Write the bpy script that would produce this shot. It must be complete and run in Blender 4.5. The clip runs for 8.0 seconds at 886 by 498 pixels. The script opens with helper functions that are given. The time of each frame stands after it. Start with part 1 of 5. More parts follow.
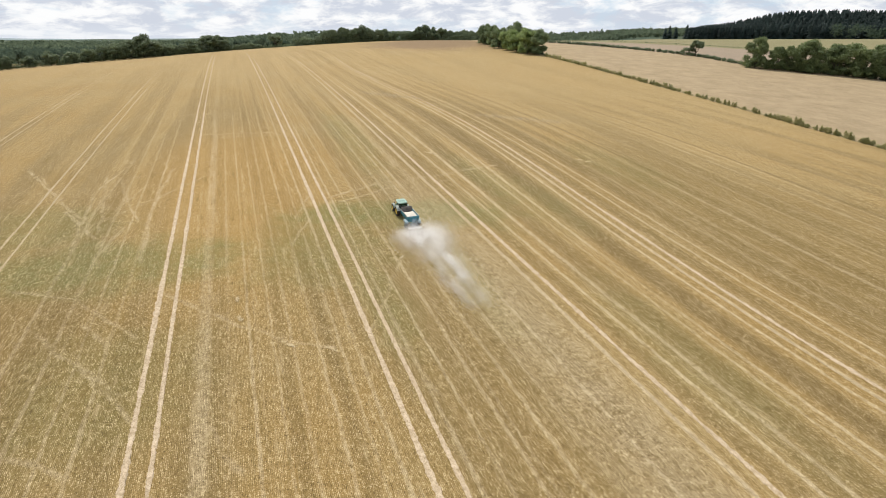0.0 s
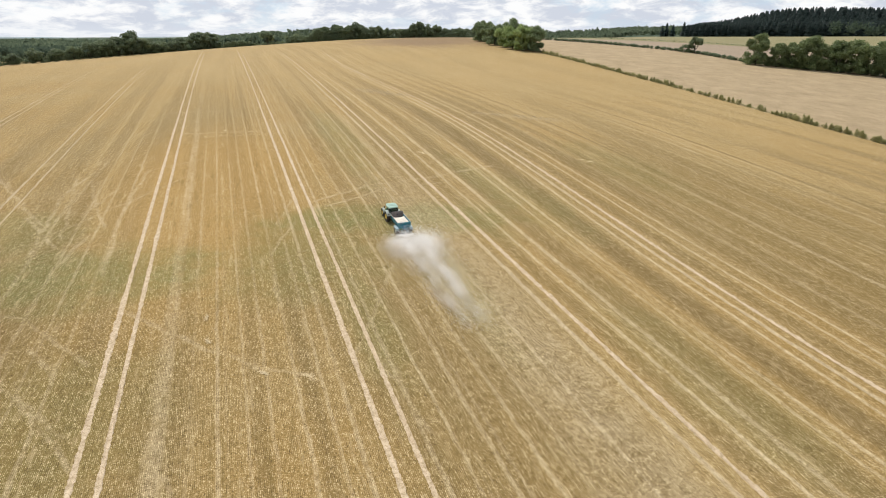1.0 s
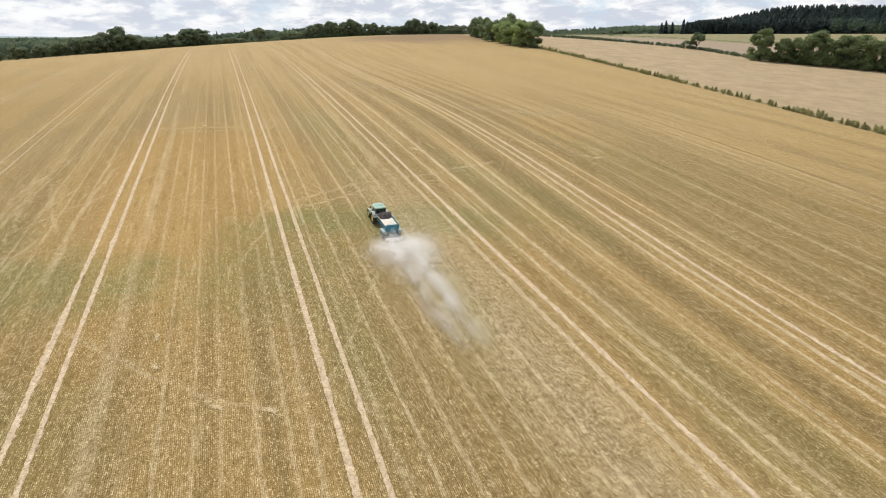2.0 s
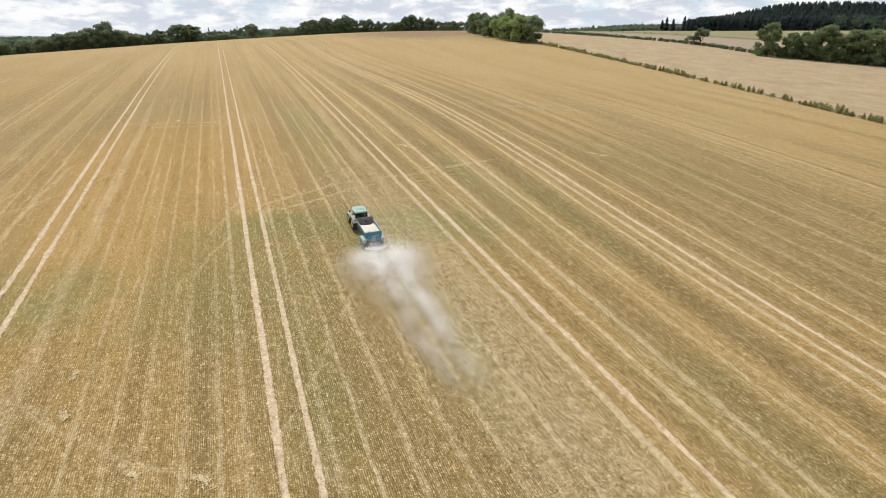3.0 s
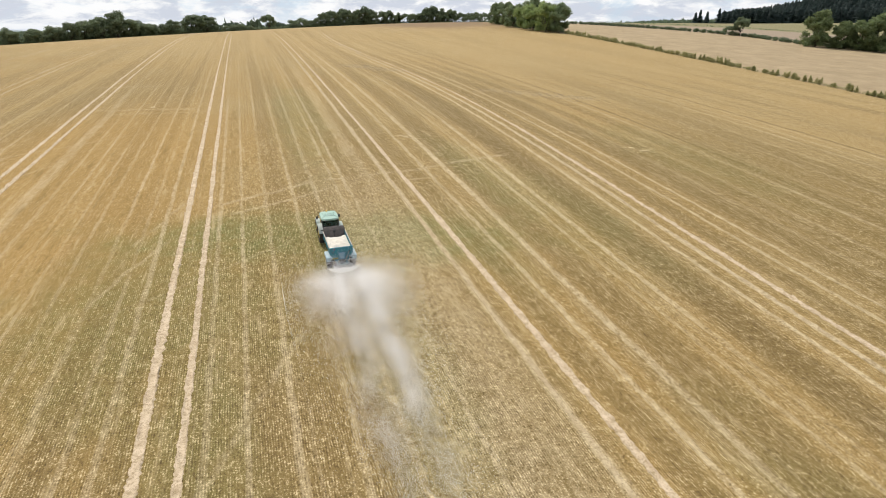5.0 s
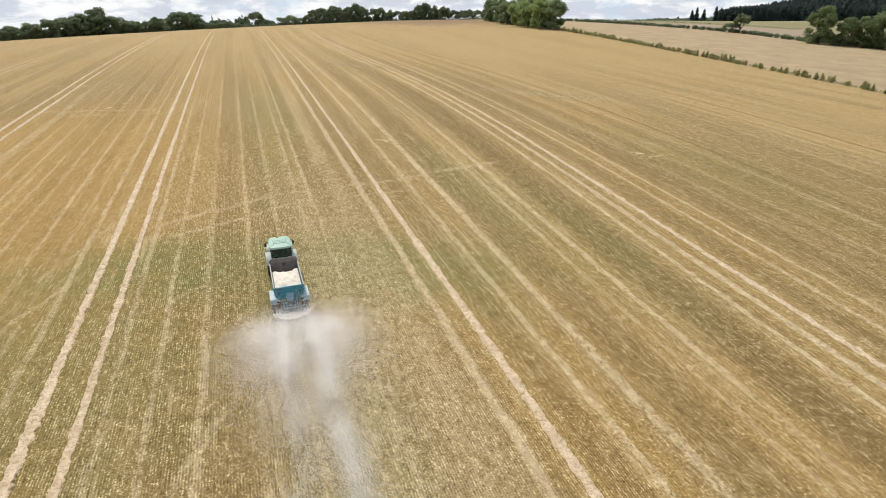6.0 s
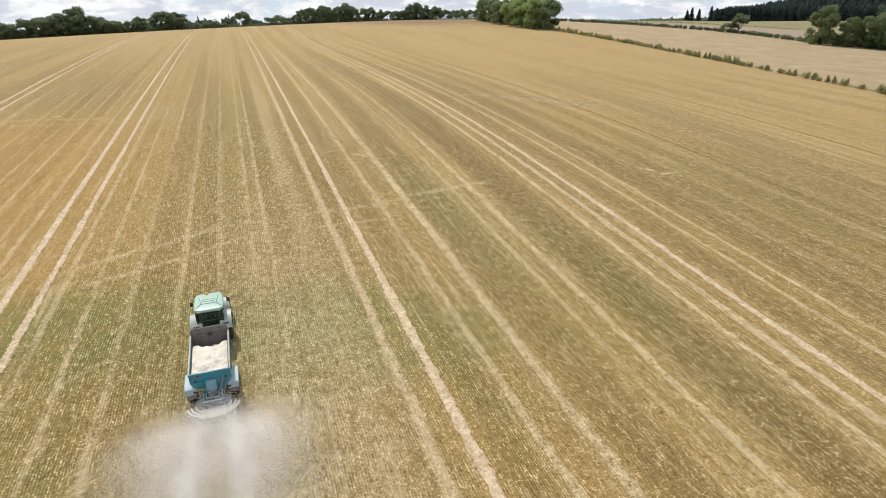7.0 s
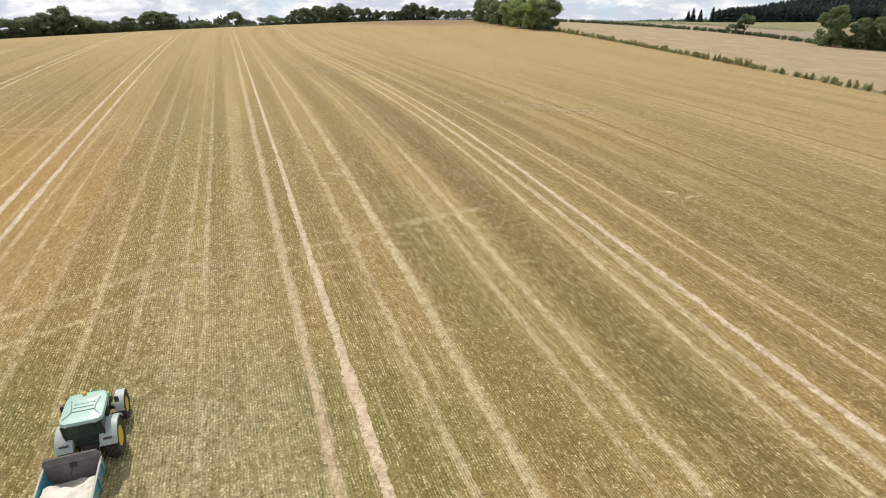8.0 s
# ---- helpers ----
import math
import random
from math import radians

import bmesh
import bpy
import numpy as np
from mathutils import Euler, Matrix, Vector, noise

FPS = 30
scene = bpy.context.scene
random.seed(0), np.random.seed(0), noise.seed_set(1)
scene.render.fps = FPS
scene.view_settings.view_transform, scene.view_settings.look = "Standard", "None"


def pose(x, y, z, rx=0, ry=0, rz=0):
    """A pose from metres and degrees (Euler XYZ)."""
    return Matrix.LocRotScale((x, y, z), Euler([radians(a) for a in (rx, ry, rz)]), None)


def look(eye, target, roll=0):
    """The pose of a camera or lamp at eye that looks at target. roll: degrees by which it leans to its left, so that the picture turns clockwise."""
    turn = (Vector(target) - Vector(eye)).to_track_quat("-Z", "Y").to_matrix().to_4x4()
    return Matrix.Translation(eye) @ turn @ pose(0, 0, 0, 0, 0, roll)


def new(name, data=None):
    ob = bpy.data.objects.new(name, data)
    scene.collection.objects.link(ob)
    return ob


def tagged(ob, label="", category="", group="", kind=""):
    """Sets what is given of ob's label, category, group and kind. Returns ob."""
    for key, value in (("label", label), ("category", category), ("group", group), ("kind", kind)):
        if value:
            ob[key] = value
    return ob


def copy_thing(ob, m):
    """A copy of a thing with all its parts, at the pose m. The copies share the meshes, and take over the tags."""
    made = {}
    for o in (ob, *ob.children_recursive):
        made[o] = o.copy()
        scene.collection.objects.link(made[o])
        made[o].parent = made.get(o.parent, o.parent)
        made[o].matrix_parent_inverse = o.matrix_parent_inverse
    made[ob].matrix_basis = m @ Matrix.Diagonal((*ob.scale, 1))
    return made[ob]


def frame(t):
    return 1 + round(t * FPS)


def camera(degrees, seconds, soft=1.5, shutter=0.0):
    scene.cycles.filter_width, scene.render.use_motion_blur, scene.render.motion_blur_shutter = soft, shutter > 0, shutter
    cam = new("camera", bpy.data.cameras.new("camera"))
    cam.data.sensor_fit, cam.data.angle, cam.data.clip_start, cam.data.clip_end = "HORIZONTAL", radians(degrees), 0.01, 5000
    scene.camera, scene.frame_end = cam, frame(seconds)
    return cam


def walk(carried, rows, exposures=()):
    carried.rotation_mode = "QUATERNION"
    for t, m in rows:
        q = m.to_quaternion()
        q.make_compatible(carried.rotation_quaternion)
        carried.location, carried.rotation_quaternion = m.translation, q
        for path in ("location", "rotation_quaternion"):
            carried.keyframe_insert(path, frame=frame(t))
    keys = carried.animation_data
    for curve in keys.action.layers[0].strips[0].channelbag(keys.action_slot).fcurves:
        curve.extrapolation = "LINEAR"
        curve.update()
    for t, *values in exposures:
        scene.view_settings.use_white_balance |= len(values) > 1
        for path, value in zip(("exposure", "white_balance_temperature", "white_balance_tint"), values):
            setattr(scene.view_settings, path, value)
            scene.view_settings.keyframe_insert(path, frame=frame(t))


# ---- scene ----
cam = camera(76.5, 8.0, soft=1.0)
PATH = [
    (0, (-0.096, 0.15, 32.502), (-0.091, 2.02, 31.792), -0.1),
    (0.5, (0.041, 3.78, 32.292), (0.054, 5.649, 31.579), -0.0),
    (1, (0.282, 8.307, 31.204), (0.302, 10.175, 30.49), -0.1),
    (1.5, (0.622, 12.648, 29.911), (0.647, 14.516, 29.197), -0.1),
    (3, (2.45, 29.368, 25.547), (2.485, 31.235, 24.832), -0.1),
    (3.5, (3.241, 33.601, 24.722), (3.221, 35.468, 24.006), 0.0),
    (4, (4.093, 38.381, 23.266), (4.056, 40.248, 22.548), 0.0),
    (4.5, (4.864, 42.731, 22.052), (4.821, 44.596, 21.331), 0.0),
    (6, (6.989, 59.303, 19.918), (6.965, 61.166, 19.191), -0.0),
    (6.5, (7.493, 64.517, 19.865), (7.482, 66.38, 19.139), -0.0),
    (7, (8.121, 70.683, 19.859), (8.118, 72.546, 19.133), 0.0),
    (7.5, (8.713, 76.042, 19.769), (8.712, 77.906, 19.045), -0.0),
    (8, (9.488, 82.252, 19.701), (9.49, 84.117, 18.977), 0.1),
]
walk(cam, [(t, look(eye, target, roll)) for t, eye, target, roll in PATH])

# ---------------------------------------------------------------- light
SUN_AZ, SUN_EL = -34.0, 56.0          # degrees from +y towards +x, and above the horizon
scene.view_settings.exposure = -0.03


class Nodes:
    """Short hand for node trees."""

    def __init__(self, tree):
        self.t = tree

    def add(self, kind, **values):
        n = self.t.nodes.new(kind)
        for key, value in values.items():
            setattr(n, key, value)
        return n

    def put(self, socket, value):
        if isinstance(value, bpy.types.NodeSocket):
            self.t.links.new(value, socket)
        elif value is not None:
            socket.default_value = value

    def math(self, op, a, b=None, c=None, clamp=False):
        n = self.add("ShaderNodeMath", operation=op, use_clamp=clamp)
        for s, v in zip(n.inputs, (a, b, c)):
            self.put(s, v)
        return n.outputs[0]

    def xyz(self, x=0.0, y=0.0, z=0.0):
        n = self.add("ShaderNodeCombineXYZ")
        for s, v in zip(n.inputs, (x, y, z)):
            self.put(s, v)
        return n.outputs[0]

    def split(self, v):
        n = self.add("ShaderNodeSeparateXYZ")
        self.put(n.inputs[0], v)
        return n.outputs

    def noise(self, v, scale=1.0, detail=3.0, rough=0.55, dist=0.0):
        n = self.add("ShaderNodeTexNoise")
        self.put(n.inputs["Vector"], v)
        for k, x in (("Scale", scale), ("Detail", detail), ("Roughness", rough), ("Distortion", dist)):
            self.put(n.inputs[k], x)
        return n.outputs["Fac"]

    def step(self, v, a, b, lo=0.0, hi=1.0):
        n = self.add("ShaderNodeMapRange", interpolation_type="SMOOTHSTEP")
        for s, x in zip(n.inputs, (v, a, b, lo, hi)):
            self.put(s, x)
        return n.outputs[0]

    def mix(self, f, a, b, mode="MIX"):
        n = self.add("ShaderNodeMix", data_type="RGBA", blend_type=mode)
        self.put(n.inputs[0], f)
        for s, v in ((n.inputs[6], a), (n.inputs[7], b)):
            self.put(s, (*v, 1.0) if isinstance(v, tuple) and len(v) == 3 else v)
        return n.outputs[2]

    def bump(self, h, strength=0.5, distance=0.02):
        n = self.add("ShaderNodeBump")
        self.put(n.inputs["Height"], h)
        n.inputs["Strength"].default_value, n.inputs["Distance"].default_value = strength, distance
        return n.outputs[0]


world = bpy.data.worlds.new("sky")
scene.world = world
world.use_nodes = True
W = Nodes(world.node_tree)
bg = world.node_tree.nodes["Background"]
nishita = W.add("ShaderNodeTexSky", sky_type="NISHITA", sun_disc=False, sun_elevation=radians(SUN_EL),
                sun_rotation=radians(SUN_AZ), altitude=100.0, air_density=1.0, dust_density=0.6)
way = W.add("ShaderNodeTexCoord").outputs["Generated"]
wx, wy, wz = W.split(way)
deck = W.xyz(W.math("MULTIPLY", wx, 9.0), W.math("MULTIPLY", wy, 9.0), W.math("MULTIPLY", W.math("POWER", W.math("MAXIMUM", wz, 0.0), 0.7), 13.0))
cover = W.noise(deck, 1.0, 7.0, 0.58, 0.25)
shade = W.noise(deck, 1.9, 6.0, 0.6, 0.3)
cloud = W.mix(W.step(shade, 0.40, 0.60), (6.6, 7.0, 7.9), (10.2, 10.2, 10.2))
blue = W.mix(0.65, nishita.outputs[0], (5.6, 7.4, 10.0))
skycol = W.mix(W.step(cover, 0.36, 0.50, 0.25, 0.97), blue, cloud)
haze = W.step(wz, 0.0, 0.022, 0.4, 0.0)
skycol = W.mix(haze, skycol, (8.0, 8.5, 9.2))
W.put(bg.inputs["Color"], skycol)
bg.inputs["Strength"].default_value = 0.10

sun = new("sun", bpy.data.lights.new("sun", "SUN"))
sun.data.energy, sun.data.angle, sun.data.color = 3.6, radians(1.0), (1.0, 0.95, 0.87)
az, el = radians(SUN_AZ), radians(SUN_EL)
sun_way = Vector((math.sin(az) * math.cos(el), math.cos(az) * math.cos(el), math.sin(el)))
sun.matrix_basis = look(sun_way * 200, (0, 0, 0))

# ---------------------------------------------------------------- materials
def material(name, colour=(0.5, 0.5, 0.5), rough=0.6, metal=0.0):
    m = bpy.data.materials.new(name)
    m.use_nodes = True
    b = m.node_tree.nodes["Principled BSDF"]
    b.inputs["Base Color"].default_value = (*colour, 1)
    b.inputs["Roughness"].default_value, b.inputs["Metallic"].default_value = rough, metal
    return m, Nodes(m.node_tree), b


def painted(name, colour, dirt=(0.32, 0.27, 0.2), rough=0.4, amount=0.35, scale=2.0, metal=0.0):
    """Paint or plastic with dust in two scales."""
    m, n, b = material(name, colour, rough, metal)
    p = n.add("ShaderNodeTexCoord").outputs["Object"]
    f = n.math("MULTIPLY", n.noise(p, scale, 5.0, 0.65), n.noise(p, scale * 9, 3.0, 0.6))
    f = n.step(f, 0.18, 0.42, 0.0, amount)
    n.put(b.inputs["Base Color"], n.mix(f, colour, dirt))
    n.put(b.inputs["Roughness"], n.step(f, 0.0, amount, rough, 0.85))
    n.put(b.inputs["Normal"], n.bump(n.noise(p, scale * 14, 2.0), 0.08, 0.01))
    return m


def lane_of(n, x, y):
    """The working line of the field that a place lies on: metres across, at the foot of the field."""
    c = n.math("DIVIDE", n.math("MULTIPLY_ADD", y, 0.3536, x), n.math("MULTIPLY_ADD", y, -0.0002, 1.0))
    sway = n.math("MULTIPLY", n.math("SINE", n.math("MULTIPLY", n.math("SUBTRACT", y, 118.0), 2 * math.pi / 270)), 3.6)
    return n.math("SUBTRACT", c, n.math("MULTIPLY", sway, n.step(c, 42.0, 74.0)))


def bands(n, u, rows):
    """Strips along the rows: place, half width, strength."""
    out = None
    for c, w, k in rows:
        d = n.step(n.math("ABSOLUTE", n.math("SUBTRACT", u, c)), w * 0.45, w * 1.25, k, 0.0)
        out = d if out is None else n.math("MAXIMUM", out, d)
    return out


DARK = ((55.0, 2.2, 0.6), (64.6, 2.8, 0.85), (76.0, 1.2, 0.6), (84.5, 2.2, 0.55), (46.4, 1.3, 0.5), (24.8, 1.8, 0.5), (36.0, 1.6, 0.5), (-17.3, 1.8, 0.45), (1.9, 0.9, 0.4),
        (7.6, 0.9, 0.4), (-28.5, 2.0, 0.5), (-35.0, 3.0, 0.35), (90.0, 1.5, 0.5), (96.5, 1.8, 0.5), (101.9, 0.35, 1.0), (133.0, 0.4, 0.9))
# strips of pale chaff and old wheelings
STRAW = ((11, 0.31, 0.6), (9, 0.25, 0.52), (6.3, 0.25, 0.56), (3.1, 0.25, 0.45), (0.7, 0.22, 0.45), (-2.2, 0.25, 0.52), (-5, 0.25, 0.34), (-8, 0.96, 0.52), (-19.8, 0.31, 0.52),
         (-23, 0.25, 0.45), (-26.5, 0.31, 0.45), (-31, 0.31, 0.38), (17.4, 0.31, 0.6), (20.1, 0.25, 0.65), (23.2, 0.31, 0.6), (27, 0.31, 0.6), (30.2, 0.37, 0.6), (33.4, 0.31, 0.65),
         (38.6, 1.3, 0.5), (41.8, 0.26, 1), (35, 0.31, 0.8), (-40.6, 0.22, 0.68))
STRAW_RIGHT = ((48.5, 0.37, 1), (51.8, 0.51, 0.99), (58.2, 0.34, 0.66), (60.5, 0.41, 0.83), (68.9, 0.34, 0.99), (71.3, 0.34, 1), (78.4, 0.34, 0.88), (81, 0.31, 0.94), (87, 0.61, 0.3),
               (92, 0.48, 0.3), (99.5, 0.61, 0.45), (104.5, 0.41, 0.4), (125, 0.41, 0.6), (128, 0.48, 0.4), (131.5, 0.31, 0.7), (112, 0.54, 0.25), (118, 0.54, 0.25))


# fainter second wheelings beside the bare tracks
WHEELED = ((41.8, 0.5, 0.75), (48.5, 0.35, 0.6), (51.7, 0.4, 0.6), (68.9, 0.35, 0.75), (71.3, 0.45, 0.85), (78.4, 0.28, 0.65), (81.0, 0.28, 0.65))


# wheelings that cross the rows: two ends, half width, strength
HEADLAND_TURNS = ((-24, 114, -14, 124.5, 0.7, 0.95), (-16, 123.5, 1, 131, 0.7, 0.95), (-21, 111.5, -11, 121.5, 0.6, 0.8), (-13, 120.5, 4, 128, 0.6, 0.8),
                  (-1, 130.5, 14, 140, 0.8, 0.8), (-72, 168, -50, 171, 1.2, 0.5), (-66, 164, -46, 168, 0.8, 0.45), (-88, 196, -70, 200, 1.2, 0.6),
                  (-79, 131, -61, 95, 0.5, 0.7), (-78, 143, -66, 100, 0.5, 0.6), (-74, 122, -50, 150, 0.5, 0.45), (-66, 92, -54, 130, 0.5, 0.5),
                  (-63, 74, -50.6, 71.2, 0.5, 0.6), (-52, 71.6, -37.6, 61.5, 0.5, 0.6), (-52, 63.3, -34, 50.5, 0.5, 0.7))
# more of them, broken and fading
OLD_WHEELINGS = ((-42, 74.6, -27, 65.5, 0.55, 0.8), (-28.5, 66.2, -19.5, 61.8, 0.5, 0.6), (-20.5, 62, -13, 60.4, 0.5, 0.7), (-6, 92, -9.2, 63, 0.5, 0.7),
                 (-41, 42.5, -33, 39.7, 0.5, 0.7), (-24, 46.8, -18, 40.5, 0.5, 0.6), (-26.5, 93, -20, 73, 0.45, 0.6), (-7, 65, 0, 51, 0.5, 0.6),
                 (33, 147, 40, 143.5, 0.7, 0.4), (35, 144, 41, 146, 0.5, 0.3), (-5, 151, -1, 148, 0.8, 0.8), (12, 200, 40, 190, 3.0, 0.55),
                 (-32, 244, -10, 229, 3.0, 0.5), (-12, 104, -24, 88, 0.4, 0.4))
# chaff dragged across the rows near the foot of the field
CROSSED_CHAFF = ((-100, 134, -66, 99, 0.6, 0.9), (-91, 126, -77, 109, 0.5, 0.7), (-74, 106, -60, 92, 0.6, 0.9), (-76, 133, -74, 117, 0.6, 0.9),
                 (-74, 117, -62, 88, 0.6, 0.9), (-65, 122, -64, 106, 0.5, 0.8), (-72, 124, -57, 100, 0.5, 0.8), (-65, 134, -57, 106, 0.6, 0.9),
                 (-57, 106, -48, 83, 0.7, 0.9), (-58, 98, -56, 84, 0.6, 0.8), (-47, 65, -41, 60, 0.5, 0.8), (-42, 56, -30, 46, 0.5, 0.9),
                 (-28, 102, -28, 116, 0.4, 0.7), (-26, 91, -25, 104, 0.4, 0.7), (-7, 91, -4, 102, 0.4, 0.6))


def blob(n, x, y, cx, cy, rx, ry, turn, wob):
    """A soft oval patch with a ragged edge."""
    c, s = math.cos(radians(turn)), math.sin(radians(turn))
    dx, dy = n.math("SUBTRACT", x, cx), n.math("SUBTRACT", y, cy)
    a = n.math("DIVIDE", n.math("ADD", n.math("MULTIPLY", dx, c), n.math("MULTIPLY", dy, s)), rx)
    b = n.math("DIVIDE", n.math("SUBTRACT", n.math("MULTIPLY", dy, c), n.math("MULTIPLY", dx, s)), ry)
    d = n.math("SQRT", n.math("ADD", n.math("MULTIPLY", a, a), n.math("MULTIPLY", b, b)))
    return n.step(n.math("ADD", d, wob), 0.35, 1.25, 1.0, 0.0)


def streak(n, x, y, x0, y0, x1, y1, w, k):
    """A straight wheeling across the rows, fading out at its ends."""
    L = math.hypot(x1 - x0, y1 - y0)
    ex, ey = (x1 - x0) / L, (y1 - y0) / L
    dx, dy = n.math("SUBTRACT", x, x0), n.math("SUBTRACT", y, y0)
    along = n.math("ADD", n.math("MULTIPLY", dx, ex), n.math("MULTIPLY", dy, ey))
    off = n.math("ABSOLUTE", n.math("SUBTRACT", n.math("MULTIPLY", dx, ey), n.math("MULTIPLY", dy, ex)))
    inside = n.step(n.math("ABSOLUTE", n.math("SUBTRACT", along, L / 2)), L * 0.40, L * 0.55, k, 0.0)
    return n.math("MULTIPLY", n.step(off, w * 0.15, w * 1.0, 1.0, 0.0), inside)


def ground_material():
    m, n, b = material("ground", rough=0.95)
    p = n.add("ShaderNodeNewGeometry").outputs["Position"]
    x, y, z = n.split(p)
    u = lane_of(n, x, y)
    flat = n.xyz(x, y, 0.0)
    wander = n.math("ADD", u, n.math("MULTIPLY_ADD", n.noise(flat, 0.25, 3.0), 0.7, -0.35))
    # stubble in drilled rows
    row = n.math("SINE", n.math("MULTIPLY", n.math("ADD", u, n.math("MULTIPLY", n.noise(flat, 1.1, 3.0), 0.13)), 2 * math.pi / 0.17))
    tuft = n.noise(n.xyz(n.math("MULTIPLY", u, 7.0), n.math("MULTIPLY", y, 3.2), 0.0), 1.0, 3.0, 0.7)
    grain = n.noise(flat, 4.5, 4.0, 0.75)
    clump = n.noise(flat, 1.3, 4.0, 0.7)
    broad = n.noise(n.xyz(n.math("MULTIPLY", u, 0.11), n.math("MULTIPLY", y, 0.008), 5.0), 1.0, 3.0, 0.5)
    line1 = n.noise(n.xyz(n.math("MULTIPLY", u, 0.8), n.math("MULTIPLY", y, 0.008), 3.0), 1.0, 3.0, 0.6)
    big = n.noise(flat, 0.022, 4.0, 0.55)
    mid = n.noise(flat, 0.35, 4.0, 0.6)
    col = n.mix(n.step(big, 0.35, 0.65), (0.312, 0.202, 0.069), (0.330, 0.233, 0.096))
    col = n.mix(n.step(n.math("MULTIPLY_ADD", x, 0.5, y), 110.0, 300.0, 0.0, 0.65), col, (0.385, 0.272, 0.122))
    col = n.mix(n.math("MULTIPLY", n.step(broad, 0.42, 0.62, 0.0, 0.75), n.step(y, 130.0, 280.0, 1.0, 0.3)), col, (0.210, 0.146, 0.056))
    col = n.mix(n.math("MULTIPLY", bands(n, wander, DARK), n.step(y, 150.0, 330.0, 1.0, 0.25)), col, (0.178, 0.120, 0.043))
    col = n.mix(n.math("MAXIMUM", n.math("MULTIPLY", blob(n, x, y, -52, 52, 34, 24, 0, 0.0), 0.6), n.math("MULTIPLY", blob(n, x, y, 66, 100, 28, 70, 20, 0.0), 0.65)), col, (0.200, 0.135, 0.044))
    patchy = n.step(n.math("MULTIPLY_ADD", grain, 0.9, n.math("ADD", clump, n.math("MULTIPLY", mid, 0.9))), 1.05, 1.6, 0.25, 1.0)
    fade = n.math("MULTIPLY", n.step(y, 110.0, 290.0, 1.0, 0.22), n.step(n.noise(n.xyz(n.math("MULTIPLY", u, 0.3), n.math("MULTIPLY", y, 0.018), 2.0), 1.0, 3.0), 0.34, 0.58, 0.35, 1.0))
    straw = n.math("MAXIMUM", bands(n, wander, STRAW), bands(n, wander, STRAW_RIGHT))
    straw = n.math("MAXIMUM", straw, n.math("MULTIPLY", n.math("MULTIPLY", n.step(line1, 0.53, 0.66, 0.0, 0.24), n.step(u, 72.0, 92.0, 1.0, 0.5)), n.step(u, 20.0, 60.0, 0.25, 1.0)))
    straw = n.math("MULTIPLY", straw, fade)
    line2 = n.noise(n.xyz(n.math("MULTIPLY", wander, 2.1), n.math("MULTIPLY", y, 0.006), 9.0), 1.0, 2.0, 0.6)
    straw = n.math("MAXIMUM", straw, n.math("MULTIPLY", n.math("MULTIPLY", n.step(line2, 0.57, 0.70, 0.0, 0.28), n.step(u, 72.0, 92.0, 1.0, 0.5)), n.step(u, -5.0, 30.0, 0.5, 1.0)))
    chaff = n.math("MULTIPLY", n.step(n.math("ABSOLUTE", n.math("SUBTRACT", wander, 36.0)), 2.5, 8.0, 0.42, 0.0), n.step(y, 100.0, 150.0, 1.0, 0.0))
    straw = n.math("MAXIMUM", straw, chaff)
    tawny = blob(n, x, y, -48, 128, 26, 62, 20, 0.0)
    col = n.mix(n.math("MULTIPLY", tawny, 0.6), col, (0.350, 0.212, 0.066))
    xm = n.math("MULTIPLY_ADD", n.noise(flat, 0.2, 2.0), 1.8, n.math("SUBTRACT", x, 0.9))
    ym = n.math("MULTIPLY_ADD", n.noise(n.xyz(x, y, 7.0), 0.2, 2.0), 1.8, n.math("SUBTRACT", y, 0.9))
    broken = n.step(n.noise(n.xyz(x, y, 3.0), 0.45, 4.0, 0.7), 0.34, 0.55, 0.3, 1.0)
    marks = None
    for a in (*HEADLAND_TURNS, *OLD_WHEELINGS, *CROSSED_CHAFF):
        g = streak(n, xm, ym, *a)
        marks = g if marks is None else n.math("MAXIMUM", marks, g)
    straw = n.math("MULTIPLY", n.math("MAXIMUM", straw, n.math("MULTIPLY", n.math("MULTIPLY", marks, broken), 0.65)), patchy)
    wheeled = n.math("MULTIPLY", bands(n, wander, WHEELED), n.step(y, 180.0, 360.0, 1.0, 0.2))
    straw = n.math("MAXIMUM", straw, n.math("MULTIPLY", wheeled, n.step(patchy, 0.2, 0.9, 0.4, 1.0)))
    # green regrowth
    wob = n.math("MULTIPLY_ADD", n.noise(flat, 0.12, 4.0, 0.65), 1.4, -0.7)
    green = None
    for cx, cy, rx, ry, turn, k in ((-8, 106, 26, 9, 5, 1.0), (-55, 82, 26, 11, 10, 0.9), (44, 142, 9, 26, 20, 0.32), (20, 114, 8, 20, 20, 0.4),
                                   (2, 84, 4, 22, 20, 0.6), (8, 106, 5, 14, 20, 0.45), (-38, 52, 12, 14, 10, 0.4), (-27, 165, 6, 48, 19, 0.5), (30, 60, 6, 24, 20, 0.35), (10, 128, 4, 26, 22, 0.5), (-10, 76, 4, 24, 20, 0.55), (-75, 95, 20, 14, 0, 0.6), (-20, 90, 14, 18, 20, 0.6)):
        g = n.math("MULTIPLY", blob(n, x, y, cx, cy, rx, ry, turn, wob), k)
        green = g if green is None else n.math("MAXIMUM", green, g)
    green = n.math("MULTIPLY", green, n.step(n.math("ADD", n.math("ADD", grain, mid), n.math("MULTIPLY", clump, 0.7)), 1.0, 1.6, 0.45, 1.0))
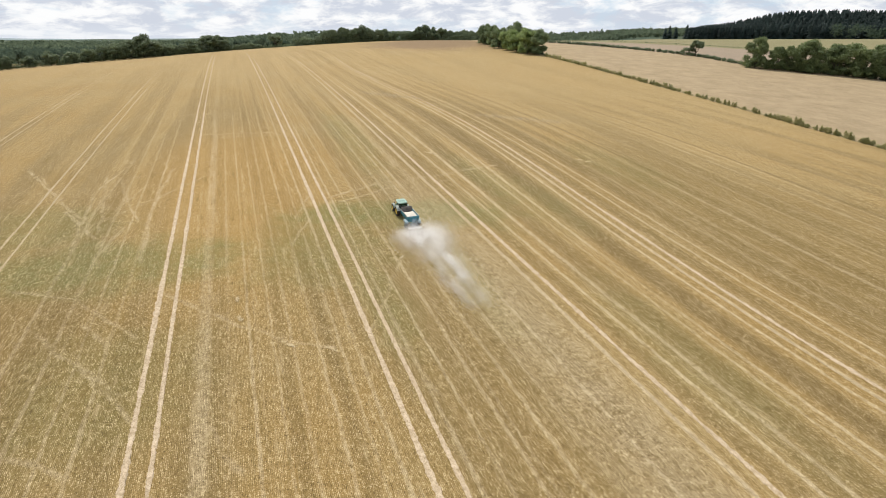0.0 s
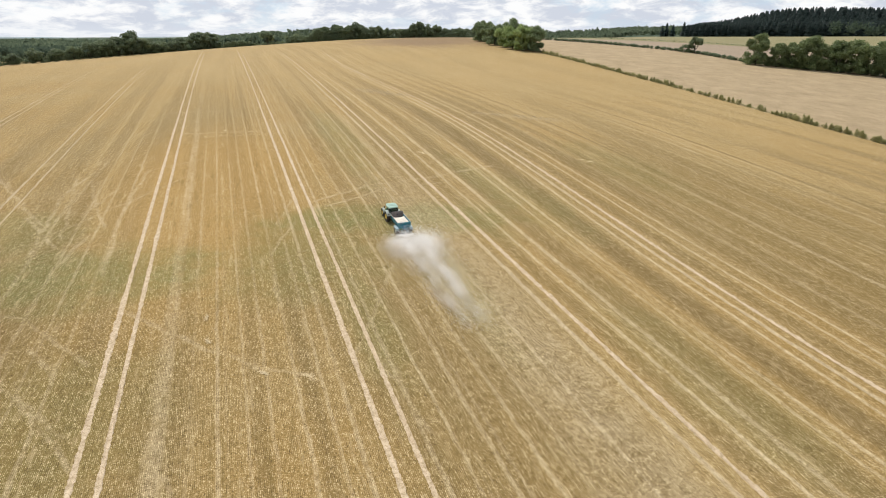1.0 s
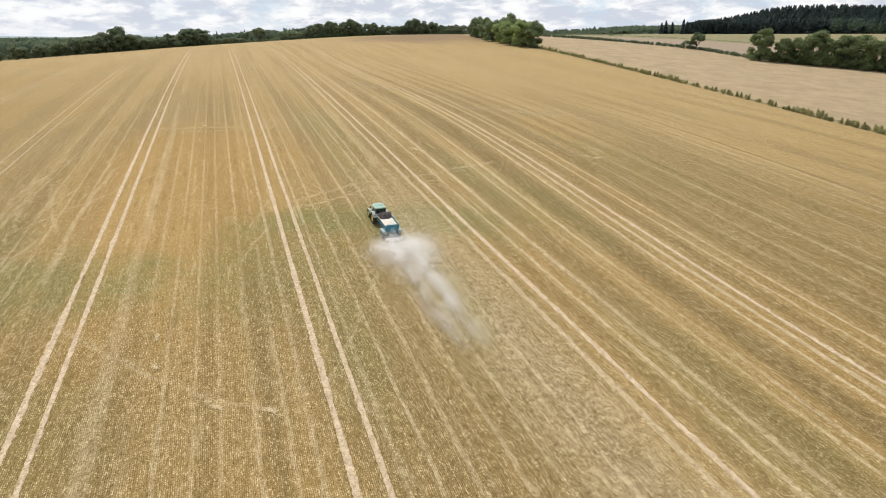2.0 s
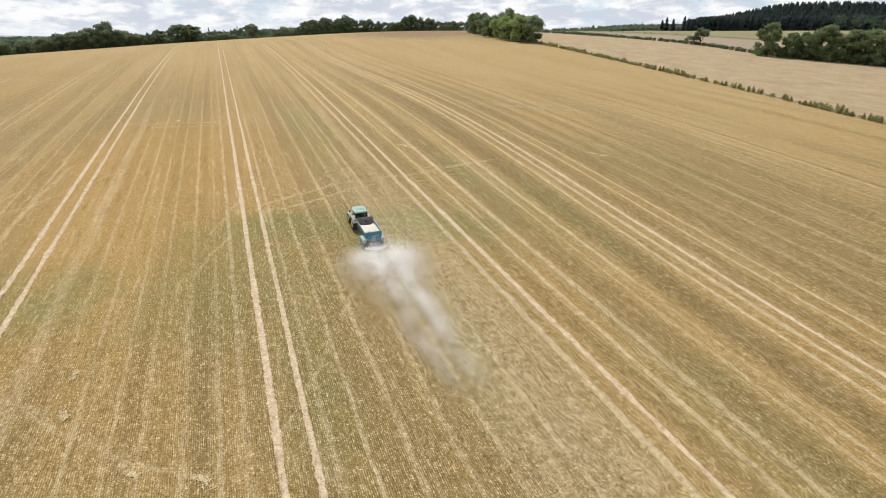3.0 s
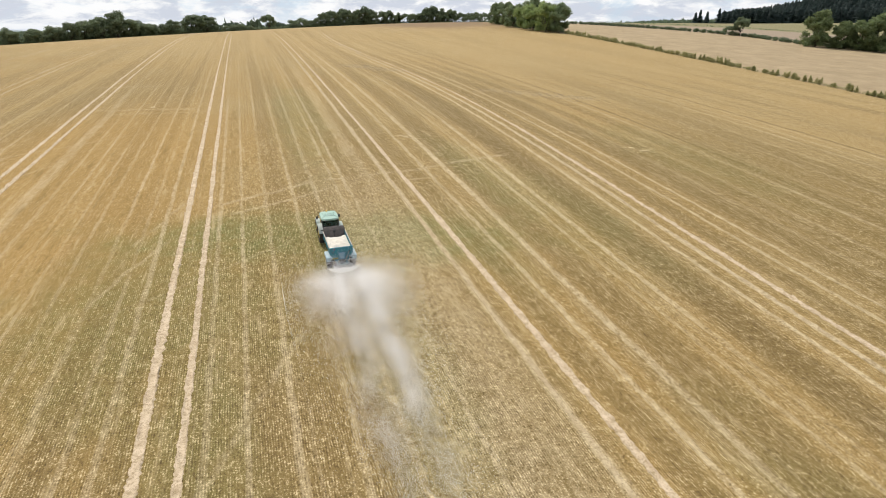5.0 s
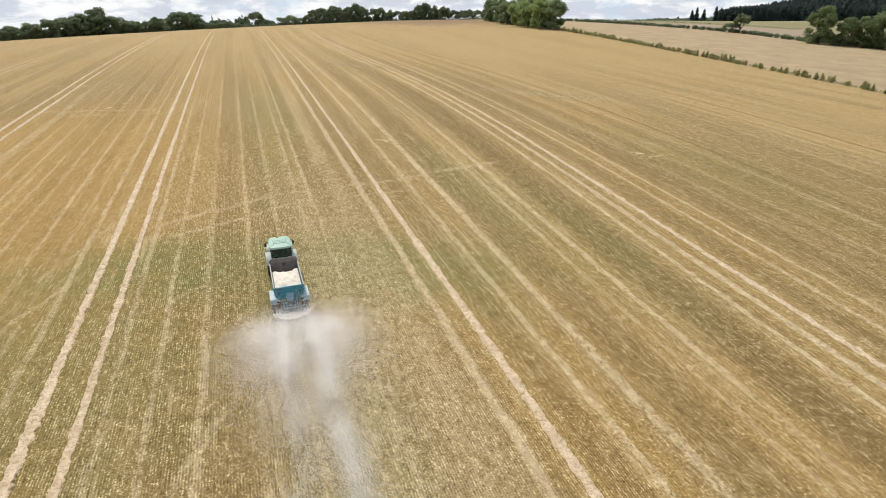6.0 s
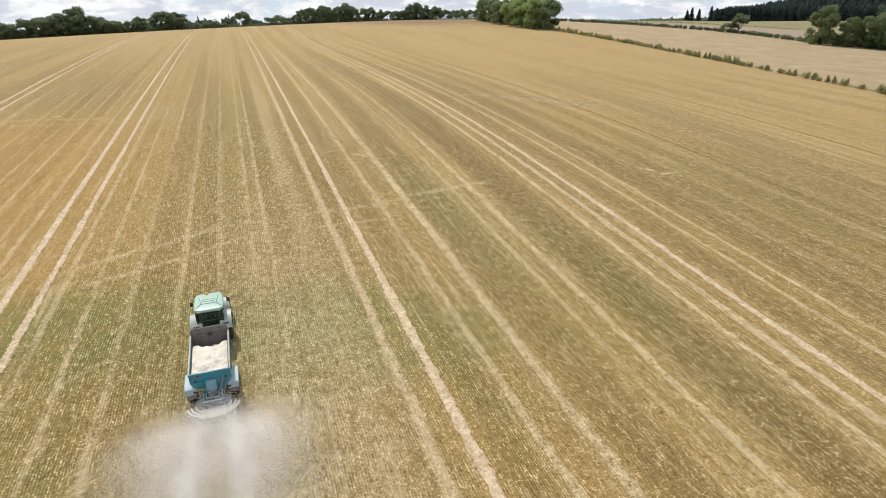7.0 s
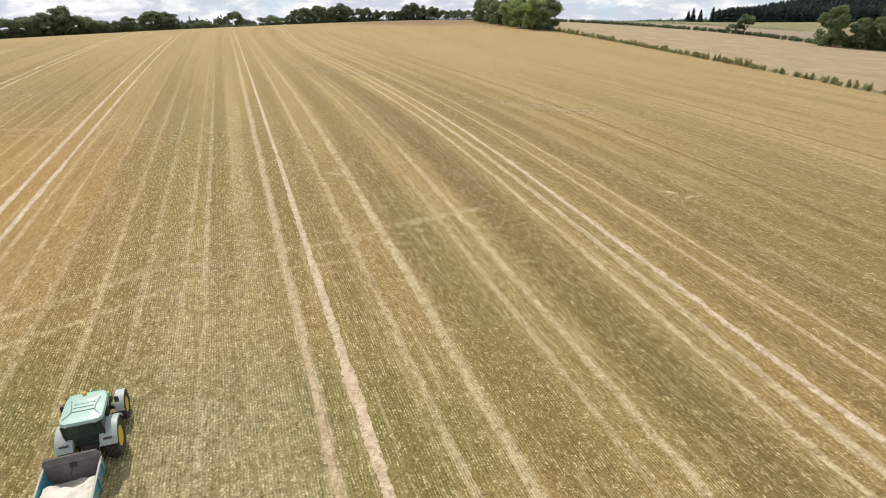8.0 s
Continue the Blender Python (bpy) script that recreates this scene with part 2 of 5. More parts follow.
    col = n.mix(n.math("MULTIPLY", green, 0.85), col, (0.142, 0.152, 0.046))
    col = n.mix(n.math("MULTIPLY", straw, 0.78), col, (0.60, 0.485, 0.310))
    # rows, tufts and grain
    speck = n.noise(flat, 7.5, 3.0, 0.75)
    fine = n.math("ADD", n.math("MULTIPLY", n.math("MULTIPLY", row, n.step(mid, 0.32, 0.6, 0.15, 1.0)), 0.20), n.math("MULTIPLY_ADD", tuft, 1.3, -0.65))
    fine = n.math("ADD", fine, n.math("MULTIPLY_ADD", grain, 1.7, -0.85))
    drag = n.noise(n.xyz(n.math("MULTIPLY", u, 4.2), n.math("MULTIPLY", y, 1.0), 8.0), 1.0, 3.0, 0.65)
    fine = n.math("ADD", fine, n.math("ADD", n.math("MULTIPLY_ADD", drag, 1.5, -0.75), n.math("MULTIPLY_ADD", clump, 1.0, -0.5)))
    fine = n.math("ADD", fine, n.math("MULTIPLY_ADD", speck, 2.4, -1.2))
    fine = n.math("MULTIPLY", n.math("MULTIPLY", fine, n.step(tawny, 0.0, 1.0, 1.0, 0.6)), n.step(u, 24.0, 44.0, 1.06, 0.96))
    dull = n.math("MULTIPLY_ADD", straw, -0.25, 1.0)
    col = n.mix(n.math("MULTIPLY", n.step(fine, -0.78, 0.06, 0.90, 0.0), dull), col, (0.092, 0.058, 0.022))
    col = n.mix(n.step(fine, 0.08, 0.72, 0.0, 0.80), col, (0.75, 0.60, 0.352))
    # ragged lengthwise streaks and small patches in two sizes
    s1 = n.noise(n.xyz(n.math("MULTIPLY", u, 1.6), n.math("MULTIPLY", y, 0.22), 1.0), 1.0, 4.0, 0.7)
    s2 = n.noise(n.xyz(n.math("MULTIPLY", u, 0.75), n.math("MULTIPLY", y, 0.075), 6.0), 1.0, 4.0, 0.7)
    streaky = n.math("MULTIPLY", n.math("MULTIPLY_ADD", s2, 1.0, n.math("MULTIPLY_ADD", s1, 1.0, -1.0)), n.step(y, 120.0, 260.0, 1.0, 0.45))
    col = n.mix(n.step(streaky, -0.32, -0.02, 0.5, 0.0), col, (0.165, 0.112, 0.036))
    col = n.mix(n.step(streaky, 0.05, 0.36, 0.0, 0.55), col, (0.52, 0.405, 0.225))
    # cloud shadow below the crest, painted into the field colour as a browner patch
    crest = blob(n, x, y, -6, 542, 74, 112, 0, n.math("MULTIPLY_ADD", n.noise(flat, 0.03, 3.0), 0.8, -0.4))
    col = n.mix(n.math("MULTIPLY", crest, 0.85), col, (0.205, 0.138, 0.080))
    # the neighbouring fields
    grass = n.mix(n.step(n.noise(flat, 0.09, 6.0, 0.7), 0.3, 0.7), (0.285, 0.215, 0.125), (0.39, 0.295, 0.178))
    grass = n.mix(n.step(n.noise(n.xyz(x, n.math("MULTIPLY", y, 0.5), 4.0), 0.35, 5.0, 0.75), 0.46, 0.70, 0, 0.5), grass, (0.235, 0.165, 0.098))
    grass = n.mix(n.step(grain, 0.4, 0.7, 0.0, 0.35), grass, (0.42, 0.34, 0.21))
    w = n.math("DIVIDE", n.math("SUBTRACT", 405.0, y), 100.0)
    edge = n.math("ADD", n.math("MULTIPLY_ADD", w, 24.5, 69.5), n.math("MULTIPLY", w, w))
    col = n.mix(n.step(n.math("SUBTRACT", x, edge), -0.4, 0.4), col, grass)
    # beyond the second hedge: ploughed strip, then pale pasture
    beyond = n.math("SUBTRACT", n.math("MULTIPLY_ADD", x, 1.05, y), 644.0)
    strip = n.mix(n.noise(flat, 0.04, 4.0), (0.26, 0.20, 0.145), (0.31, 0.245, 0.17))
    pasture = n.mix(n.noise(flat, 0.03, 5.0), (0.19, 0.175, 0.085), (0.26, 0.225, 0.125))
    strip = n.mix(n.step(n.math("MULTIPLY_ADD", x, 0.10, y), 578.0, 582.0), strip, pasture)
    col = n.mix(n.math("MULTIPLY", n.step(beyond, -1.0, 1.0), n.step(x, 92.0, 94.0)), col, strip)
    far = n.mix(n.step(n.noise(flat, 0.006, 4.0, 0.6), 0.52, 0.66), (0.045, 0.068, 0.040), (0.150, 0.160, 0.085))
    col = n.mix(n.step(n.math("MULTIPLY_ADD", x, -0.15, y), 652.0, 662.0), col, far)
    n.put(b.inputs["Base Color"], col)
    b.inputs["Specular IOR Level"].default_value = 0.15
    n.put(b.inputs["Normal"], n.bump(fine, 0.7, 0.07))
    return m


def track_material(name, pale, light, broken):
    m, n, b = material(name, rough=0.95)
    p = n.add("ShaderNodeNewGeometry").outputs["Position"]
    f = n.noise(p, 1.2, 5.0, 0.7)
    g = n.noise(p, 9.0, 3.0, 0.7)
    col = n.mix(n.step(f, 0.35, 0.65), pale, light)
    h = n.noise(p, 3.2, 4.0, 0.7)
    col = n.mix(n.step(g, 0.50, 0.70, 0.0, 0.75), col, (0.20, 0.145, 0.080))
    col = n.mix(n.step(h, broken, broken + 0.18, 0.0, 0.8), col, (0.28, 0.205, 0.105))
    n.put(b.inputs["Base Color"], col)
    n.put(b.inputs["Normal"], n.bump(g, 0.8, 0.06))
    return m


def leaf_material(name, dark, light, rough=0.6):
    m, n, b = material(name, rough=rough)
    isl = n.add("ShaderNodeNewGeometry").outputs["Random Per Island"]
    ob = n.add("ShaderNodeObjectInfo").outputs["Random"]
    f = n.math("MULTIPLY_ADD", ob, 0.35, n.math("MULTIPLY", isl, 0.65))
    n.put(b.inputs["Base Color"], n.mix(f, dark, light))
    b.inputs["Specular IOR Level"].default_value = 0.5 if rough < 0.9 else 0.05
    tr = n.add("ShaderNodeBsdfTranslucent")
    n.put(tr.inputs[0], n.mix(f, tuple(c * 1.1 for c in dark), tuple(c * 1.2 for c in light)))
    mx = n.add("ShaderNodeMixShader")
    mx.inputs[0].default_value = 0.42
    out = m.node_tree.nodes["Material Output"]
    n.put(mx.inputs[1], b.outputs[0]); n.put(mx.inputs[2], tr.outputs[0]); n.put(out.inputs[0], mx.outputs[0])
    return m


M_GROUND = ground_material()
M_TRACK = track_material("bare_soil", (0.46, 0.350, 0.225), (0.60, 0.475, 0.330), 0.48)
M_FAINT = track_material("dusty_soil", (0.40, 0.305, 0.175), (0.54, 0.43, 0.265), 0.46)
M_BARK = painted("bark", (0.075, 0.06, 0.045), (0.13, 0.12, 0.09), 0.9, 0.6, 3.0)
M_LEAF = leaf_material("oak_leaf", (0.095, 0.130, 0.070), (0.210, 0.255, 0.135))
M_LIME = leaf_material("bright_leaf", (0.170, 0.235, 0.070), (0.370, 0.440, 0.175))
M_TALL = leaf_material("dense_leaf", (0.115, 0.160, 0.070), (0.265, 0.320, 0.150))
M_HEDGE = leaf_material("hedge_leaf", (0.150, 0.165, 0.050), (0.470, 0.430, 0.190))
M_CONIFER = leaf_material("conifer_needle", (0.034, 0.058, 0.052), (0.058, 0.088, 0.076))
M_WOOD = leaf_material("far_leaf", (0.060, 0.088, 0.062), (0.110, 0.142, 0.095), 1.0)
# paler version of the far leaf: distance haze mixed into the base colour
M_HAZED_LEAF = leaf_material("hazed_leaf", (0.110, 0.145, 0.095), (0.190, 0.225, 0.140), 1.0)

# ---------------------------------------------------------------- ground
def smooth(a, b, t):
    t = np.clip((t - a) / (b - a), 0, 1)
    return t * t * (3 - 2 * t)


def ground_z(x, y):
    """The rolling land: a field that climbs to a crest, lower ground beside it and hills beyond."""
    x, y = np.asarray(x, float), np.asarray(y, float)
    u, v = np.clip(x, -330, 330) / 100, (np.clip(y, -60, 680) - 150) / 100
    near = (3.17 - 1.796 * u + 7.634 * v - 1.066 * u * u + 0.248 * u * v - 0.04 * v * v - 0.145 * v ** 3
            + 0.121 * u * v * v - 0.049 * u * u * v + 0.0117 * v ** 4)
    r = np.hypot(x, y)
    side = x / np.maximum(np.abs(y), 1.0)
    right = smooth(0.15, 0.36, side) * smooth(0, 300, y)
    far = 2 + 26 * right
    far = far + 20 * right * smooth(706, 800, y) * smooth(0.42, 0.60, side)
    far = far + 35 * smooth(1300, 2600, r) * smooth(-0.47, -0.19, side) * (1 - 0.55 * smooth(0.06, 0.34, side))
    far = far + 10 * smooth(1800, 3200, r)
    k = smooth(640, 760, r + 60 * (1 - right) * smooth(-0.2, 0.1, side)) * smooth(0, 250, y + 400)
    return near * (1 - k) + far * k


def mesh_from(name, verts, faces, mats, smooth_faces=True, index=None):
    me = bpy.data.meshes.new(name)
    verts, faces = np.asarray(verts, np.float32), np.asarray(faces, np.int32)
    k = faces.shape[1]
    me.vertices.add(len(verts)); me.vertices.foreach_set("co", verts.ravel())
    me.loops.add(faces.size); me.loops.foreach_set("vertex_index", faces.ravel())
    me.polygons.add(len(faces))
    me.polygons.foreach_set("loop_start", np.arange(0, faces.size, k, dtype=np.int32))
    me.polygons.foreach_set("use_smooth", np.full(len(faces), smooth_faces))
    for m in mats:
        me.materials.append(m)
    if index is not None:
        me.polygons.foreach_set("material_index", np.asarray(index, np.int32))
    me.update(calc_edges=True)
    me.validate()
    return me


def grid_faces(nx, ny):
    i = np.arange((nx - 1) * (ny - 1))
    a = i // (nx - 1) * nx + i % (nx - 1)
    return np.stack([a, a + 1, a + nx + 1, a + nx], 1)


def axis(stops):
    out = [stops[0][0]]
    for (a, step), (b, _) in zip(stops, stops[1:]):
        k = max(1, round((b - a) / step))
        out += [a + (b - a) * (i + 1) / k for i in range(k)]
    return np.array(out)


gx = axis([(-4600, 200), (-1000, 60), (-400, 12), (-140, 3), (160, 8), (400, 60), (1000, 200), (4600, 0)])
gy = axis([(-800, 60), (-80, 6), (20, 2.5), (240, 5), (820, 30), (1800, 120), (4700, 0)])
XX, YY = np.meshgrid(gx, gy)
ground = new("ground", mesh_from("ground", np.stack([XX.ravel(), YY.ravel(), ground_z(XX, YY).ravel()], 1),
                                 grid_faces(len(gx), len(gy)), [M_GROUND]))
tagged(ground, "harvested golden stubble field rolling up to a crest", "ground", kind="structure")


def lane_x(c, y):
    k = smooth(42, 74, c)
    c = c + k * 3.6 * np.sin((y - 118) * 2 * math.pi / 270)
    return c * (1 - 0.0002 * y) - 0.3536 * y


def wheel_track(c, y0, y1, width, mat, seed, gap=0.0):
    """One bare wheeling pressed along the rows, with crumbling edges."""
    rs = np.random.RandomState(seed)
    ys = np.concatenate([np.arange(y0, 200, 0.2), np.arange(200, y1, 1.0)])
    def rough(k, a):
        w = np.convolve(rs.randn(len(ys) + k), np.ones(k) / k, "valid")[:len(ys)]
        return a * w * math.sqrt(k)
    mid = lane_x(c, ys) + rough(90, 0.025)
    half = width / 2 * np.clip(0.95 + rough(3, 0.09) + rough(14, 0.07) + rough(90, 0.05), 0.35, 1.5) * (1 - 0.50 * smooth(115, 300, ys))
    half *= np.clip((y1 - ys) / 60, 0.25, 1)
    cols = []
    lump = [np.clip(rough(4, 0.06) + rough(40, 0.03) + 0.04, 0, 0.3) for side in (0, 1)]
    for k, dz, rim in ((-1.5, -0.03, None), (-1.2, 0.02, 0), (-0.85, 0.03, None), (0.85, 0.03, None), (1.2, 0.02, 1), (1.5, -0.03, None)):
        xx = mid + k * half * (1 + (abs(k) > 0.9) * rs.uniform(-0.2, 0.3, len(ys)))
        cols.append(np.stack([xx, ys, ground_z(xx, ys) + dz + (0 if rim is None else lump[rim])], 1))
    V = np.stack(cols, 1).reshape(-1, 3)
    ob = new("wheel_track", mesh_from("wheel_track", V, grid_faces(6, len(ys)), [mat]))
    return tagged(ob, "pale bare soil wheel track pressed through the stubble", "wheel track", "tramlines in the field", "structure")


for k, (c, w, y1, mat) in enumerate((
        (-71.2, 0.22, 330, M_FAINT), (-68.9, 0.16, 300, M_FAINT), (-40.6, 0.20, 330, M_FAINT), (-43.4, 0.25, 350, M_FAINT), (-14.7, 0.46, 480, M_TRACK), (-12.3, 0.40, 470, M_TRACK), (13.4, 0.46, 490, M_TRACK), (41.8, 0.27, 400, M_FAINT), (71.3, 0.28, 400, M_FAINT),
        (16.0, 0.40, 420, M_TRACK), (44.2, 0.43, 420, M_TRACK), (73.5, 0.43, 430, M_TRACK))):
    wheel_track(c, -30, y1, w, mat, 11 * k)

# ---------------------------------------------------------------- trees
def leaf_cloud(rs, centres, radii, count, size, squash=0.8, shell=0.55):
    """Small bent leaf sprays scattered through overlapping lobes: two triangles each."""
    centres, radii = np.asarray(centres, float), np.asarray(radii, float)
    pick = rs.choice(len(radii), count, p=radii ** 2 / (radii ** 2).sum())
    d = rs.randn(count, 3)
    d /= np.linalg.norm(d, axis=1)[:, None]
    rr = radii[pick] * (shell + (1 - shell) * rs.rand(count) ** 0.6) * (1 + 0.13 * rs.randn(count))
    pos = centres[pick] + d * rr[:, None] * np.array([1, 1, squash])
    a = rs.randn(count, 3); a /= np.linalg.norm(a, axis=1)[:, None]
    b = np.cross(a, d + 0.4 * rs.randn(count, 3)); b /= np.linalg.norm(b, axis=1)[:, None] + 1e-6
    s = size * rs.uniform(0.55, 1.35, count)[:, None]
    c = np.cross(a, b)
    V = np.stack([pos - a * s, pos + b * s * 0.6 + c * s * 0.25, pos + a * s, pos - b * s * 0.6 + c * s * 0.25], 1).reshape(-1, 3)
    i = np.arange(count)[:, None] * 4
    return V, np.concatenate([i + [0, 1, 2], i + [0, 2, 3]])


def limb(V, F, p, q, r0, r1, k=6):
    p, q = np.asarray(p, float), np.asarray(q, float)
    d = (q - p) / np.linalg.norm(q - p)
    e = np.cross(d, [0.3, 0.9, 0.2]); e /= np.linalg.norm(e)
    g = np.cross(d, e)
    base = len(V)
    for c, r in ((p, r0), (q, r1)):
        for j in range(k):
            t = 2 * math.pi * j / k
            V.append(c + r * (math.cos(t) * e + math.sin(t) * g))
    for j in range(k):
        F.append((base + j, base + (j + 1) % k, base + k + (j + 1) % k, base + k + j))


def part(name, me, parent, label=""):
    ob = new(name, me)
    ob.parent = parent
    return tagged(ob, label)


def broadleaf(name, seed, height, spread, clear, leaf, count, label, trunk=0.35, size=0.55, skirt=True, low=0):
    """A tree with a tapered forking trunk and a domed crown of many overlapping tufts."""
    rs = np.random.RandomState(seed)
    root = tagged(new(name), label, "tree")
    V, F, centres, radii = [], [], [], []
    fork = np.array([rs.uniform(-0.3, 0.3), rs.uniform(-0.3, 0.3), clear])
    limb(V, F, (0, 0, -0.6), fork * [0.5, 0.5, 0.5], trunk * 1.25, trunk)
    limb(V, F, fork * [0.5, 0.5, 0.5], fork, trunk, trunk * 0.8)
    n = 9
    mid_z, half_z = (clear * 0.5 + height) / 2, (height - clear * 0.5) / 2
    for j in range(n):
        t = 2 * math.pi * (j + rs.uniform(-0.35, 0.35)) / n
        lift = rs.uniform(-0.25, 0.75)
        reach = math.sqrt(1 - lift * lift) * rs.uniform(0.55, 0.78)
        tip = np.array([spread * reach * math.cos(t), spread * reach * math.sin(t), mid_z + half_z * lift * 0.85])
        knee = fork * 0.5 + tip * 0.5 + rs.randn(3) * 0.4
        limb(V, F, fork, knee, trunk * 0.5, trunk * 0.3)
        limb(V, F, knee, tip, trunk * 0.3, trunk * 0.1)
        if not skirt:
            centres += [tip, tip + rs.randn(3) * spread * 0.2]; radii += [rs.uniform(0.26, 0.40) * spread, rs.uniform(0.20, 0.32) * spread]
    if skirt:
        lean = rs.randn(3) * [0.12, 0.12, 0.0] * spread
        for j in range(34):                 # tufts over an egg-shaped dome, uneven in reach
            d = rs.randn(3); d /= np.linalg.norm(d)
            d[2] = abs(d[2]) if rs.rand() < 0.6 else d[2]
            k = rs.uniform(0.45, 0.80)
            centres.append(lean * max(d[2], 0) + d * [spread * k, spread * k, half_z * k] + [0, 0, mid_z]); radii.append(rs.uniform(0.17, 0.33) * spread)
        for j in range(low):                # branches that hang to the ground
            t = rs.uniform(0, 2 * math.pi)
            k = rs.uniform(0.35, 0.78) * spread
            centres.append(np.array([k * math.cos(t), k * math.sin(t), height * rs.uniform(0.10, 0.34)])); radii.append(rs.uniform(0.18, 0.28) * spread)
    part("trunk", mesh_from("trunk", V, F, [M_BARK]), root)
    V, F = leaf_cloud(rs, centres, radii, count, size * 0.8, 0.85, 0.45)
    V[:, 2] = np.maximum(V[:, 2], 0.15)
    part("crown", mesh_from("crown", V, F, [leaf], False), root)
    return root


def put_tree(proto, x, y, s=1.0, turn=0.0, sz=None, sink=0.0):
    m = pose(x, y, float(ground_z(x, y)) - sink, 0, 0, turn) @ Matrix.Diagonal((s, s, sz or s, 1))
    return copy_thing(proto, m)


def remove_thing(ob):
    for o in (*ob.children_recursive, ob):
        bpy.data.objects.remove(o)


rs = np.random.RandomState(5)
OAKS = [broadleaf("oak_tree", 20 + i, 14, 7.2, 1.6, M_LEAF, 6500, "dark green broadleaf tree on the field edge", low=6) for i in range(4)]
TALL = [broadleaf("ash_tree", 40 + i, 18, 7.9, 1.6, M_TALL, 9500, "tall dense green tree in the field corner clump", low=16) for i in range(2)]
LIMES = [broadleaf("lime_tree", 50 + i, 18, 7.9, 1.2, M_LIME, 9500, "bright leafy green tree in the field corner clump", low=16) for i in range(2)]
LONE = broadleaf("field_tree", 61, 10, 5.0, 1.7, M_LEAF, 5200, "round single tree standing on the crest", 0.34)
M_EDGE = leaf_material("ash_leaf", (0.092, 0.130, 0.048), (0.225, 0.272, 0.112))

def boundary_trees(spots, protos, base_height, rnd, wide=1.0):
    """Trees at their places (x, y, height) on the edge of the field."""
    for x, y, h in spots:
        s = h / base_height
        put_tree(protos[rnd.randint(len(protos))], x, y, s * wide * rnd.uniform(0.95, 1.2), rnd.uniform(0, 360), s)


LEFT_ROW = ((-297, 404, 8), (-288, 414, 7), (-279, 424, 9), (-270, 433, 8), (-262, 441, 9), (-255, 449, 10.5), (-250, 455, 11), (-245, 460, 11.5), (-241, 464, 12.5), (-235, 471, 15.8),
            (-232, 479, 11), (-229, 491, 9.8), (-226, 501, 8), (-222, 511, 7.5), (-219, 521, 9.8), (-212, 543, 13.4), (-207, 557, 12.6))
SHRUBS = ((-306, 396, 7), (-202, 562, 6.4), (-193, 565, 5.4), (-187, 568, 5.8), (-181, 570, 6.4), (-175, 573, 4.4), (-217, 531, 5), (-131, 606, 7), (-142, 595, 7.4), (-136, 600, 8.6))
CREST_ROW = ((-125, 611, 8), (-119, 616, 12.4), (-112, 623, 14), (-104, 629, 15.8), (-97, 631, 13.6), (-91, 634, 14.2), (-84, 637, 17), (-77, 636, 14), (-66, 635, 12.6), (-60, 634, 13),
             (-51, 633, 10.8), (-37, 632, 10.5), (-30, 631, 11), (-22, 630, 16), (-16, 630, 18), (-9, 629, 16), (-2, 628, 14))
THIN_ROW = ((-45, 633, 11), (1, 628, 17), (8, 624, 13.5), (16, 621, 13), (23, 617, 13.4), (30, 614, 12.6), (38, 606, 12))
boundary_trees([(x, y, h * 1.12) for x, y, h in LEFT_ROW], OAKS, 14, rs, 1.3)
boundary_trees(CREST_ROW, OAKS, 14, rs)
THIN = [broadleaf("hedgerow_tree", 70 + i, 13, 4.8, 1.4, M_LEAF, 2600, "open thin-crowned tree on the crest", 0.22, 0.6, False) for i in range(2)]
boundary_trees(THIN_ROW, THIN, 13, rs)
BUSH = [broadleaf("bush", 80 + i, 6, 4.2, 0.5, M_LEAF, 900, "dark green bush on the field edge", 0.12, 0.5, low=8) for i in range(2)]
boundary_trees(SHRUBS, BUSH, 6, rs, 1.1)
for i, (x, y, s, p) in enumerate(((67, 410, 0.95, TALL[0]), (60, 416, 1.02, LIMES[1]), (54, 430, 0.9, LIMES[0]), (50, 446, 0.88, LIMES[1]), (45, 466, 0.92, TALL[1]),
                                  (42, 488, 0.92, TALL[0]), (39, 512, 0.95, TALL[1]), (64, 424, 1.0, TALL[1]), (57, 452, 1.12, TALL[0]), (40, 535, 0.9, TALL[0]))):
    put_tree(p, x, y, s * 1.08, 70 * i, s)
EDGE = [broadleaf("hedgerow_ash", 90 + i, 17, 7.5, 1.0, M_EDGE, 8500, "large leafy tree rising out of the second hedge", 0.4, low=16) for i in range(2)]
put_tree(EDGE[0], 200, 376, 1.12, 40)
for i, (x, y, s) in enumerate(((211, 372, 0.66), (219, 369, 0.75), (227, 367, 0.92), (235, 364, 0.72), (242, 362, 0.86), (250, 360, 0.95), (258, 357, 0.78), (266, 354, 1.0), (275, 350, 0.86), (285, 346, 0.95), (296, 343, 0.9), (308, 339, 0.9))):
    put_tree(EDGE[i % 2], x, y, s * 1.45, 50 * i, s * 1.27)
put_tree(LONE, -160, 579, 1.35, 0)
put_tree(LONE, 189, 441, 1.0, 120, 1.25)
put_tree(BUSH[0], 183, 444, 1.0, 10)
for o in (*OAKS, *TALL, *LIMES, *EDGE, *THIN, *BUSH, LONE):
    remove_thing(o)


def edge_x(y):
    """The hedge line between the two fields."""
    w = (405 - y) / 100
    return 69.5 + 24.5 * w + w * w


